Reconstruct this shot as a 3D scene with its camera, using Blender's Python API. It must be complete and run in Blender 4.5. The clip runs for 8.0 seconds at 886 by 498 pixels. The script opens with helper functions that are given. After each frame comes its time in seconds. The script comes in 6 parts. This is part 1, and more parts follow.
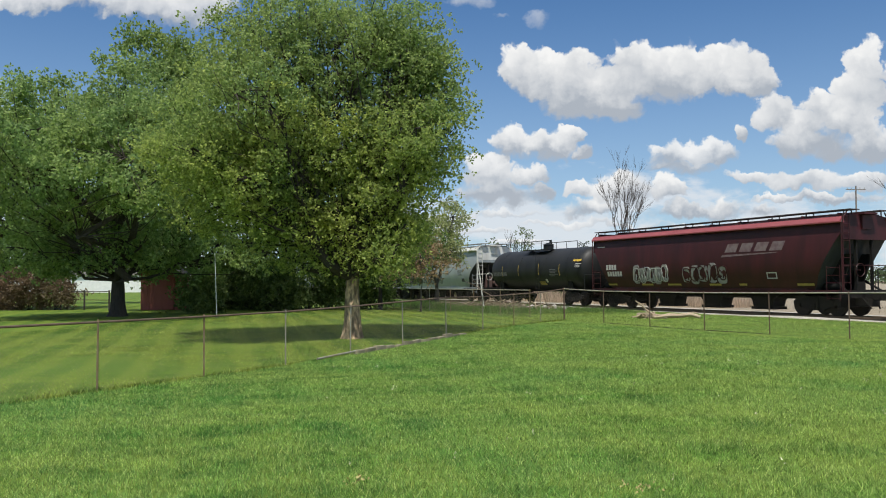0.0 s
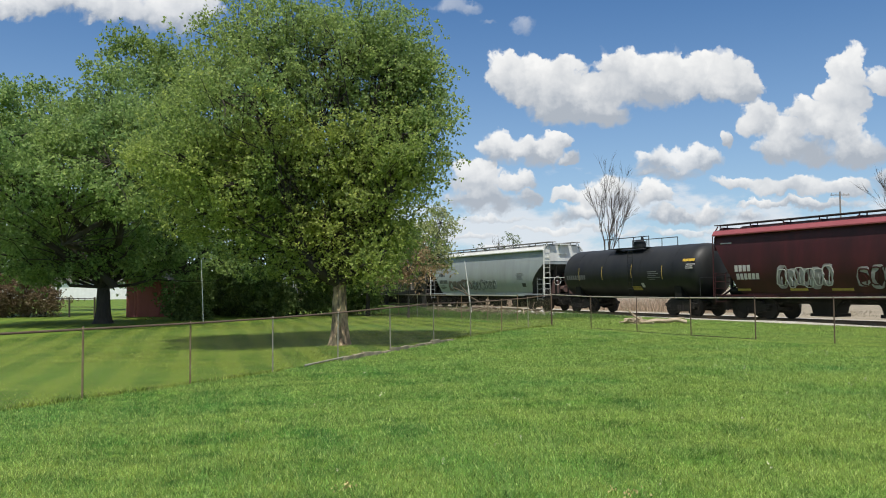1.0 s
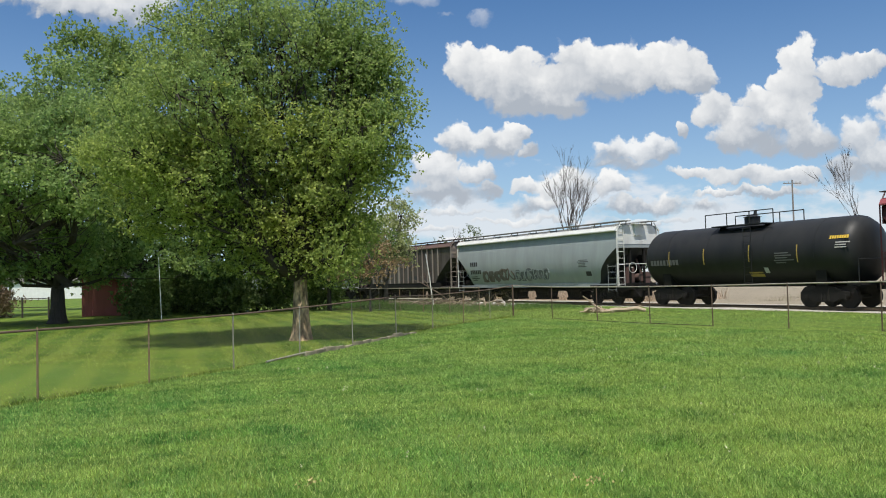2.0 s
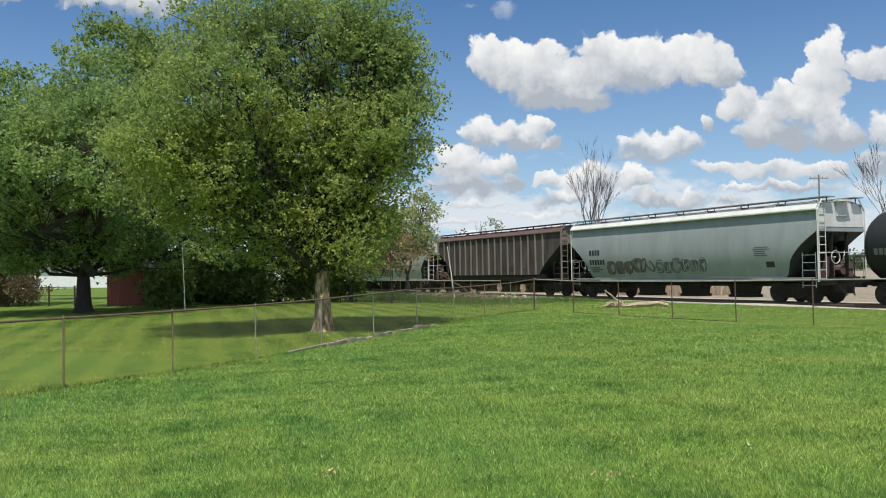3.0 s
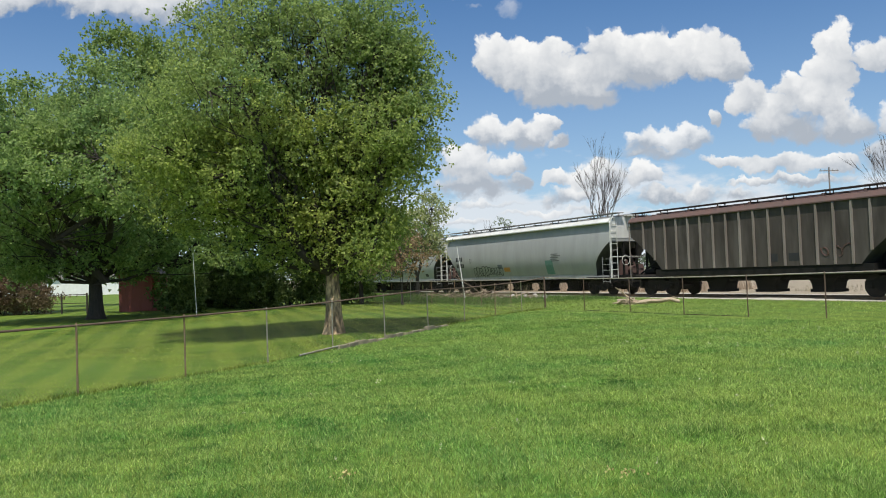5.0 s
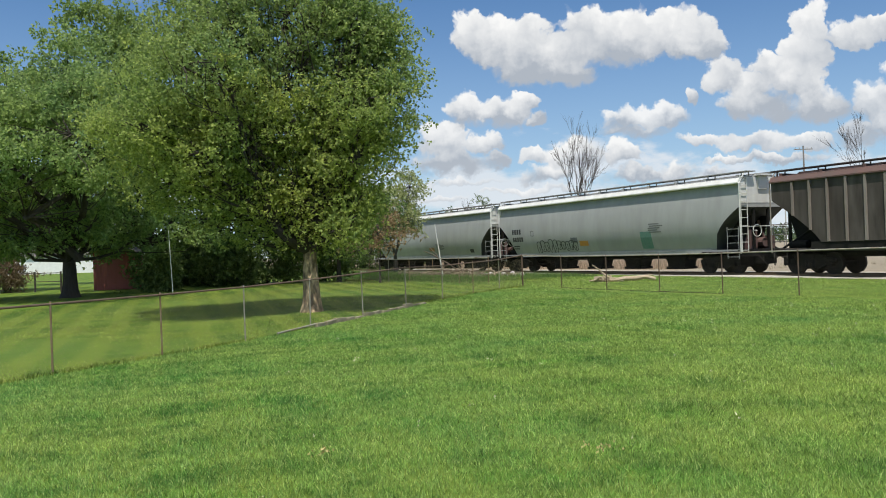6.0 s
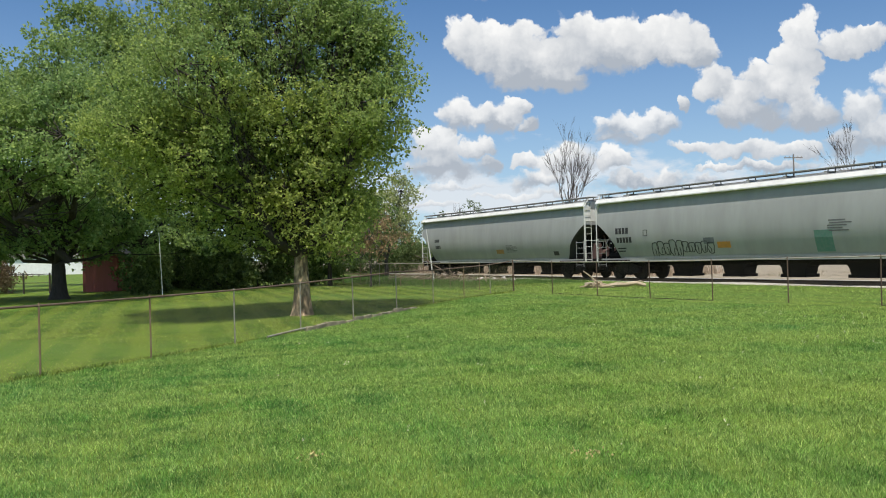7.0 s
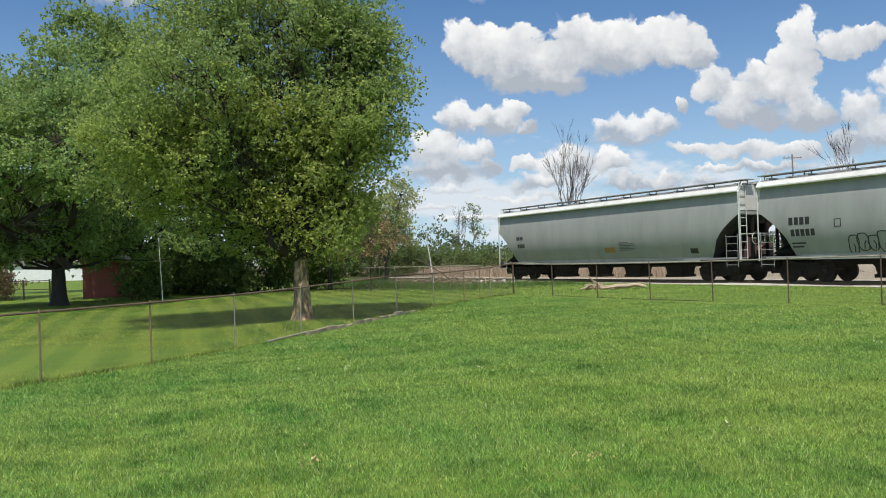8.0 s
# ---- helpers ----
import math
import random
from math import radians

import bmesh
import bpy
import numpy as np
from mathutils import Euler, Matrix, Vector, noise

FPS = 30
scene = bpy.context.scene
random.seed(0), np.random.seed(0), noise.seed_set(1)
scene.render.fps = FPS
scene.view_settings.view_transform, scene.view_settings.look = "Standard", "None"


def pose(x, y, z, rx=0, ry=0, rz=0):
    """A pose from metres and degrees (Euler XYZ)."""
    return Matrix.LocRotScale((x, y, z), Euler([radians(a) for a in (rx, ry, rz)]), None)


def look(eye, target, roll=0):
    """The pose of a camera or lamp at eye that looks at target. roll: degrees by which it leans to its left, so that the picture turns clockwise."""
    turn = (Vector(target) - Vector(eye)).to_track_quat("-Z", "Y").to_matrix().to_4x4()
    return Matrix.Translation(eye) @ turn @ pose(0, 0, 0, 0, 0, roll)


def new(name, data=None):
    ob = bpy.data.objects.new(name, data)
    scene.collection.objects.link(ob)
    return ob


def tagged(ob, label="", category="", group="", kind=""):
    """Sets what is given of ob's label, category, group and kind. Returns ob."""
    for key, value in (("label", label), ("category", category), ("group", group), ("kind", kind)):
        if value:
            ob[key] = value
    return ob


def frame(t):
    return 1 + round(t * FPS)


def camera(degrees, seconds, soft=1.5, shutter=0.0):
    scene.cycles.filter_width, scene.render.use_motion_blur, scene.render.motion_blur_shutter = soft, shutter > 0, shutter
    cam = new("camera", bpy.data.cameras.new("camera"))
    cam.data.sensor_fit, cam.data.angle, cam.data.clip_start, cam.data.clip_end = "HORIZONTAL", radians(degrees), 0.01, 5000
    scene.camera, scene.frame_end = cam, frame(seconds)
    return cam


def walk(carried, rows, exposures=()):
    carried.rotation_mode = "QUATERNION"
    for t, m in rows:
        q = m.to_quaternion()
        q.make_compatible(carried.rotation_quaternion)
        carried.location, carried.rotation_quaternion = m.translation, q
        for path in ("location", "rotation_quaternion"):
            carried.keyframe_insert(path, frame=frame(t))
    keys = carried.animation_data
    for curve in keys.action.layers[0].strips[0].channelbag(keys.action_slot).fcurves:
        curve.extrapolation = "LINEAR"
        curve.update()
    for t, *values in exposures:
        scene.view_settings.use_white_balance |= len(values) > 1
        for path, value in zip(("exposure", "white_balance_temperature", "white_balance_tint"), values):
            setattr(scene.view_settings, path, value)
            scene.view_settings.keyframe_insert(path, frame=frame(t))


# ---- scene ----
# A back garden in spring beside a railway: lawns, chain-link fences, trees and a passing freight train.
EYE = (0.0, 0.0, 1.6)
cam = camera(57.0, 8.0, soft=1.0)
# seconds, yaw, pitch, roll of the held camera
PATH = [
    (0.0, -0.25, 2.33, 0.3), (0.5, -0.36, 2.62, 0.2), (1.0, -1.12, 2.74, 0.46), (1.5, -2.99, 2.73, 1.33),
    (1.7, -3.84, 2.51, 1.52), (2.8, -3.0, 1.82, 0.94), (3.0, -2.32, 1.71, 0.93), (3.5, -1.28, 1.46, 1.27),
    (4.0, -1.42, 1.78, 1.42), (5.3, -1.75, 1.73, 2.24), (5.5, -2.03, 1.29, 2.27), (6.0, -3.17, 0.14, 2.08),
    (6.5, -3.69, -0.06, 1.56), (7.0, -3.79, 0.45, 1.57), (7.5, -4.07, 0.72, 1.9), (8.0, -3.8, 0.67, 2.05)]
walk(cam, [(t, pose(*EYE, 90 + p, r, y)) for t, y, p, r in PATH], exposures=[(0.0, -0.08), (1.5, -0.04), (3.5, -0.04), (8.0, -0.02)])

# ---- sky, clouds and sun ----
SUN_EL, SUN_AZ = 67.0, 191.0  # degrees; azimuth clockwise from +y
world = bpy.data.worlds.new("sky")
scene.world = world
world.use_nodes = True
WN, WL = world.node_tree.nodes, world.node_tree.links
WN.clear()


def wmath(op, a, b=None, c=None, clamp=False):
    n = WN.new("ShaderNodeMath")
    n.operation, n.use_clamp = op, clamp
    for slot, v in enumerate((a, b, c)):
        if v is None:
            continue
        if isinstance(v, (int, float)):
            n.inputs[slot].default_value = v
        else:
            WL.new(v, n.inputs[slot])
    return n.outputs[0]


def wvec(op, a, b=None, c=None, out=0):
    n = WN.new("ShaderNodeVectorMath")
    n.operation = op
    for slot, v in enumerate((a, b, c)):
        if v is None:
            continue
        if isinstance(v, tuple):
            n.inputs[slot].default_value = v
        else:
            WL.new(v, n.inputs[slot])
    return n.outputs[out]


def wmix(fac, a, b):
    n = WN.new("ShaderNodeMix")
    n.data_type = "RGBA"
    for slot, v in ((0, fac), (6, a), (7, b)):
        if isinstance(v, (tuple, float, int)):
            n.inputs[slot].default_value = v
        else:
            WL.new(v, n.inputs[slot])
    return n.outputs[2]


def build_sky():
    sky = WN.new("ShaderNodeTexSky")
    sky.sky_type, sky.sun_disc = "NISHITA", False
    sky.sun_elevation, sky.sun_rotation = radians(SUN_EL), radians(SUN_AZ)
    sky.air_density, sky.dust_density, sky.ozone_density = 1.0, 0.3, 3.0
    coord = WN.new("ShaderNodeTexCoord").outputs["Generated"]
    sep = WN.new("ShaderNodeSeparateXYZ")
    WL.new(coord, sep.inputs[0])
    depth = wmath("MAXIMUM", wmath("ABSOLUTE", sep.outputs[1]), 0.25)
    comb = WN.new("ShaderNodeCombineXYZ")
    WL.new(wmath("DIVIDE", sep.outputs[0], depth), comb.inputs[0])
    WL.new(wmath("DIVIDE", sep.outputs[2], depth), comb.inputs[1])
    flat = comb.outputs[0]

    def fog(scale, detail, rough=0.6):
        n = WN.new("ShaderNodeTexNoise")
        n.noise_dimensions = "2D"
        n.inputs["Scale"].default_value, n.inputs["Detail"].default_value, n.inputs["Roughness"].default_value = scale, detail, rough
        WL.new(flat, n.inputs["Vector"])
        return n.outputs

    coarse, fine = fog(24, 4, 0.55), fog(80, 3, 0.5)
    warp = wvec("MULTIPLY_ADD", coarse[1], (0.042, 0.034, 0), (-0.021, -0.017, 0))
    warp2 = wvec("MULTIPLY_ADD", fine[1], (0.009, 0.008, 0), (-0.0045, -0.004, 0))
    place = wvec("ADD", wvec("ADD", flat, warp), warp2)
    billow = None
    for scale, heft in ((22, 0.62), (52, 0.36), (120, 0.2)):  # round heads at three sizes
        n = WN.new("ShaderNodeTexVoronoi")
        n.voronoi_dimensions, n.feature = "2D", "SMOOTH_F1"
        n.inputs["Scale"].default_value, n.inputs["Smoothness"].default_value = scale, 0.35
        WL.new(place, n.inputs["Vector"])
        b = wmath("MULTIPLY_ADD", n.outputs["Distance"], -heft, heft * 0.42)
        billow = b if billow is None else wmath("ADD", billow, b)
    psep = WN.new("ShaderNodeSeparateXYZ")
    WL.new(place, psep.inputs[0])
    # far haze over the horizon
    tint = WN.new("ShaderNodeMix")
    tint.data_type, tint.blend_type = "RGBA", "MULTIPLY"
    tint.inputs[0].default_value, tint.inputs[7].default_value = 1.0, SKY_TINT
    WL.new(sky.outputs[0], tint.inputs[6])
    colour = wmix(wmath("MULTIPLY", wmath("POWER", wmath("SUBTRACT", 1.0, wmath("MULTIPLY", sep.outputs[2], 2.0), clamp=True), 2.7), 0.8),
                  tint.outputs[2], (7.0, 8.6, 9.8, 1))
    deck = WN.new("ShaderNodeTexNoise")
    deck.noise_dimensions = "2D"
    deck.inputs["Scale"].default_value, deck.inputs["Detail"].default_value, deck.inputs["Roughness"].default_value = 1.0, 6, 0.58
    WL.new(wvec("MULTIPLY_ADD", flat, (7.0, 17.0, 0), (3.1, 0.4, 0)), deck.inputs["Vector"])
    rim = wmath("MULTIPLY", wmath("SUBTRACT", sep.outputs[2], 0.09), 4.0)
    n = WN.new("ShaderNodeMapRange")
    n.interpolation_type = "SMOOTHSTEP"
    n.inputs["From Min"].default_value, n.inputs["From Max"].default_value = 0.38, 0.56
    WL.new(wmath("SUBTRACT", deck.outputs[0], wmath("MAXIMUM", rim, 0.0)), n.inputs["Value"])
    colour = wmix(wmath("MULTIPLY", n.outputs[0], 0.8), colour, (8.6, 9.0, 9.5, 1))
    for puffs, low, high, soft, strength in CLOUDS:
        field, heft, tops = None, None, None
        for cu, cv, ru, rv in puffs:
            local = wvec("MULTIPLY_ADD", place, (1 / ru, 1 / rv, 0), (-cu / ru, -cv / rv, 0))
            d = wvec("DOT_PRODUCT", local, local, out=1)
            rise = wvec("DOT_PRODUCT", local, (-0.25, 1.0, 0), out=1)
            near = wmath("POWER", 2.718, wmath("MULTIPLY", d, -2.6))
            field = d if field is None else wmath("SMOOTH_MIN", field, d, 0.3)
            heft = near if heft is None else wmath("ADD", heft, near)
            tops = wmath("MULTIPLY", near, rise) if tops is None else wmath("MULTIPLY_ADD", near, rise, tops)
        edge = WN.new("ShaderNodeMapRange")
        edge.interpolation_type = "SMOOTHSTEP"
        WL.new(wmath("MULTIPLY_ADD", billow, 1.15, wmath("SUBTRACT", 1.06, field)), edge.inputs["Value"])
        cover = wmath("MULTIPLY", edge.outputs[0], strength)
        n = WN.new("ShaderNodeMapRange")
        n.interpolation_type = "SMOOTHSTEP"
        for slot, v in (("From Min", low), ("From Max", high), ("To Min", 0.0), ("To Max", 1.0)):
            n.inputs[slot].default_value = v
        WL.new(wmath("ADD", psep.outputs[1], wmath("MULTIPLY_ADD", coarse[0], 0.05, -0.025)), n.inputs["Value"])
        WL.new(wmath("MULTIPLY_ADD", n.outputs[0], -0.55, soft + 0.45), edge.inputs["From Max"])  # crisp tops, ragged soft bases
        lobe = wmath("MULTIPLY_ADD", wmath("DIVIDE", tops, wmath("ADD", heft, 0.02)), 0.62, 0.36)  # each lobe: lit above, dim below
        wisps = wmath("MULTIPLY_ADD", coarse[0], 0.5, wmath("MULTIPLY_ADD", billow, 0.5, -0.25))
        light = wmath("ADD", wmath("MULTIPLY_ADD", n.outputs[0], 0.62, wmath("MULTIPLY", lobe, 0.85)), wmath("SUBTRACT", wisps, 0.37), clamp=True)
        shade = wmix(light, CLOUD_BASE, CLOUD_TOP)
        colour = wmix(cover, colour, shade)
    # unseen broken cumulus overhead and behind, added to brighten the shaded parts
    over = WN.new("ShaderNodeTexNoise")
    over.inputs["Scale"].default_value, over.inputs["Detail"].default_value = 4.5, 5
    WL.new(coord, over.inputs["Vector"])
    masks = []
    for value, lo, hi in ((over.outputs[0], 0.46, 0.56), (sep.outputs[2], 0.4, 0.5)):
        n = WN.new("ShaderNodeMapRange")
        n.interpolation_type = "SMOOTHSTEP"
        n.inputs["From Min"].default_value, n.inputs["From Max"].default_value = lo, hi
        WL.new(value, n.inputs["Value"])
        masks.append(n.outputs[0])
    colour = wmix(wmath("MULTIPLY", masks[0], masks[1]), colour, (9.3, 9.5, 9.7, 1))
    ground = wmix(wmath("MULTIPLY", sep.outputs[2], -40.0, clamp=True), colour, (1.2, 1.5, 0.8, 1))
    back = WN.new("ShaderNodeBackground")
    back.inputs["Strength"].default_value = 0.092
    WL.new(ground, back.inputs["Color"])
    out = WN.new("ShaderNodeOutputWorld")
    WL.new(back.outputs[0], out.inputs["Surface"])


SKY_TINT = (0.53, 0.87, 1.16, 1)
CLOUD_BASE, CLOUD_TOP = (4.8, 5.3, 6.0, 1), (10.6, 10.6, 10.5, 1)
GREAT_CLOUD = [(0.101, 0.264, 0.0339, 0.0297), (0.137, 0.253, 0.0509, 0.0325), (0.198, 0.238, 0.0565, 0.0367), (0.178, 0.267, 0.0297, 0.0226), (0.242, 0.27, 0.041, 0.0283), (0.285, 0.252, 0.0579, 0.0381), (0.321, 0.267, 0.0466, 0.0311), (0.364, 0.261, 0.0509, 0.0367), (0.4, 0.242, 0.0311, 0.026), (0.219, 0.213, 0.036, 0.019), (0.165, 0.222, 0.045, 0.022)]
SECOND_CLOUD = [(0.092, 0.17, 0.0339, 0.024), (0.138, 0.167, 0.0297, 0.0212), (0.164, 0.18, 0.017, 0.0141), (0.178, 0.159, 0.0155, 0.0099)]
LEFT_LOW = [(0.061, 0.136, 0.0438, 0.024), (0.111, 0.128, 0.0283, 0.0155), (0.071, 0.108, 0.06, 0.017), (0.12, 0.108, 0.0184, 0.0099)]
COLUMN = [(0.452, 0.19, 0.03, 0.022), (0.474, 0.216, 0.03, 0.022), (0.44, 0.165, 0.03, 0.018), (0.532, 0.268, 0.0297, 0.0325), (0.519, 0.233, 0.0381, 0.0283), (0.507, 0.198, 0.041, 0.0311), (0.544, 0.164, 0.0438, 0.0254), (0.477, 0.166, 0.0579, 0.0226), (0.419, 0.207, 0.0297, 0.0254), (0.377, 0.181, 0.0085, 0.0141), (0.577, 0.255, 0.041, 0.0198), (0.626, 0.266, 0.0424, 0.0184)]
MIDDLE = [(0.285, 0.152, 0.0325, 0.0212), (0.331, 0.156, 0.0381, 0.0184), (0.302, 0.138, 0.0494, 0.0099)]
LOW = [(0.388, 0.128, 0.041, 0.0092), (0.453, 0.122, 0.0565, 0.0141), (0.527, 0.121, 0.0396, 0.0127), (0.357, 0.089, 0.0311, 0.0155), (0.397, 0.083, 0.0311, 0.0099), (0.46, 0.101, 0.0848, 0.0071)]
BEHIND_BARE = [(0.173, 0.114, 0.0198, 0.0099), (0.222, 0.115, 0.0367, 0.0184), (0.193, 0.091, 0.0438, 0.0127), (0.283, 0.111, 0.0283, 0.0141), (0.3, 0.088, 0.0424, 0.0099)]
EAST = [(0.607, 0.169, 0.0367, 0.0283), (0.632, 0.141, 0.0424, 0.0283), (0.587, 0.127, 0.0353, 0.0184), (0.665, 0.201, 0.0424, 0.0424)]
WEST = [(-0.315, 0.343, 0.062, 0.032), (-0.382, 0.349, 0.055, 0.022), (-0.459, 0.356, 0.065, 0.02), (-0.52, 0.35, 0.05, 0.012)]
SPECKS = [(0.122, 0.326, 0.0184, 0.0127), (0.038, 0.348, 0.0325, 0.0106), (0.077, 0.325, 0.0141, 0.0057), (-0.541, 0.224, 0.024, 0.0339)]
STREAKS = [(0.08, 0.086, 0.0636, 0.0057), (0.153, 0.072, 0.0636, 0.0049), (0.22, 0.069, 0.0848, 0.0049), (0.052, 0.063, 0.0565, 0.0057), (0.328, 0.066, 0.0706, 0.0057), (0.107, 0.044, 0.0636, 0.0049)]
# puffs; height of the shaded base and of the lit part; softness of the rim; strength
CLOUDS = [
    (STREAKS, 0.0, 0.05, 1.1, 0.75), (LOW, 0.075, 0.115, 0.6, 0.95), (BEHIND_BARE, 0.07, 0.11, 0.6, 0.95), (LEFT_LOW, 0.09, 0.14, 0.5, 0.95),
    (MIDDLE, 0.13, 0.165, 0.65, 0.9), (EAST, 0.11, 0.18, 0.6, 0.92), (COLUMN, 0.14, 0.22, 0.5, 0.98), (SECOND_CLOUD, 0.15, 0.18, 0.5, 0.97),
    (GREAT_CLOUD, 0.2, 0.262, 0.45, 1.0), (WEST, 0.315, 0.35, 0.6, 0.92), (SPECKS, 0.2, 0.33, 1.3, 0.42)]
build_sky()

sun = new("sun", bpy.data.lights.new("sun", "SUN"))
sun.data.energy, sun.data.angle, sun.data.color = 4.8, radians(0.53), (1.0, 0.95, 0.87)
_h = math.cos(radians(SUN_EL))
SUN_WAY = Vector((_h * math.sin(radians(SUN_AZ)), _h * math.cos(radians(SUN_AZ)), math.sin(radians(SUN_EL))))
sun.matrix_world = look(SUN_WAY * 60, (0, 0, 0))


# ---- materials ----
def material(name, base, rough=0.7, metal=0.0, spots=None, scale=4.0, amount=0.5, stretch=(1, 1, 1), bump=0.0, bump_scale=40.0,
             island=0.0, per_object=0.0, second=None, second_scale=0.6, second_amount=0.4, translucent=0.0, spec=0.5):
    """A base colour, a second colour in noise patches at two scales, fine bump, and some variation per piece."""
    m = bpy.data.materials.new(name)
    m.use_nodes = True
    nt = m.node_tree
    N, L = nt.nodes, nt.links
    b = N["Principled BSDF"]
    b.inputs["Roughness"].default_value, b.inputs["Metallic"].default_value = rough, metal
    b.inputs["Specular IOR Level"].default_value = spec
    co = N.new("ShaderNodeTexCoord").outputs["Object"]
    mp = N.new("ShaderNodeMapping")
    mp.inputs["Scale"].default_value = stretch
    L.new(co, mp.inputs[0])

    def noise_out(sc, detail=5.0):
        n = N.new("ShaderNodeTexNoise")
        n.inputs["Scale"].default_value, n.inputs["Detail"].default_value = sc, detail
        L.new(mp.outputs[0], n.inputs["Vector"])
        return n.outputs[0]

    def ramp(v, lo, hi, top):
        n = N.new("ShaderNodeMapRange")
        n.inputs["From Min"].default_value, n.inputs["From Max"].default_value, n.inputs["To Max"].default_value = lo, hi, top
        L.new(v, n.inputs["Value"])
        return n.outputs[0]

    def mix(f, a, c, blend="MIX"):
        n = N.new("ShaderNodeMix")
        n.data_type, n.blend_type = "RGBA", blend
        for slot, v in ((0, f), (6, a), (7, c)):
            if isinstance(v, (tuple, float)):
                n.inputs[slot].default_value = v
            else:
                L.new(v, n.inputs[slot])
        return n.outputs[2]

    col = (*base, 1.0)
    if spots:
        col = mix(ramp(noise_out(scale), 0.35, 0.68, amount), col, (*spots, 1.0))
    if second:
        col = mix(ramp(noise_out(second_scale, 3.0), 0.42, 0.64, second_amount), col, (*second, 1.0))
    if island or per_object:
        hsv = N.new("ShaderNodeHueSaturation")
        r = N.new("ShaderNodeNewGeometry").outputs["Random Per Island"] if island else N.new("ShaderNodeObjectInfo").outputs["Random"]
        k = island or per_object
        n = N.new("ShaderNodeMapRange")
        n.inputs["To Min"].default_value, n.inputs["To Max"].default_value = 1 - k, 1 + k
        L.new(r, n.inputs["Value"])
        L.new(n.outputs[0], hsv.inputs["Value"])
        h = N.new("ShaderNodeMapRange")
        h.inputs["To Min"].default_value, h.inputs["To Max"].default_value = 0.5 + 0.035 * k, 0.5 - 0.035 * k
        L.new(r, h.inputs["Value"])
        L.new(h.outputs[0], hsv.inputs["Hue"])
        if isinstance(col, tuple):
            hsv.inputs["Color"].default_value = col
        else:
            L.new(col, hsv.inputs["Color"])
        col = hsv.outputs[0]
    if isinstance(col, tuple):
        b.inputs["Base Color"].default_value = col
    else:
        L.new(col, b.inputs["Base Color"])
    if bump:
        n = N.new("ShaderNodeBump")
        n.inputs["Strength"].default_value, n.inputs["Distance"].default_value = bump, 0.02
        L.new(noise_out(bump_scale, 4.0), n.inputs["Height"])
        L.new(n.outputs[0], b.inputs["Normal"])
    if translucent:
        t = N.new("ShaderNodeBsdfTranslucent")
        if isinstance(col, tuple):
            t.inputs["Color"].default_value = col
        else:
            L.new(col, t.inputs["Color"])
        ms = N.new("ShaderNodeMixShader")
        ms.inputs[0].default_value = translucent
        L.new(b.outputs[0], ms.inputs[1])
        L.new(t.outputs[0], ms.inputs[2])
        L.new(ms.outputs[0], N["Material Output"].inputs["Surface"])
    return m


def leaf_mat(name, base, spots, rough=0.55, trans=0.38, island=0.38):
    return material(name, base, rough, spots=spots, scale=0.4, amount=0.9, island=island, translucent=trans, spec=0.35)


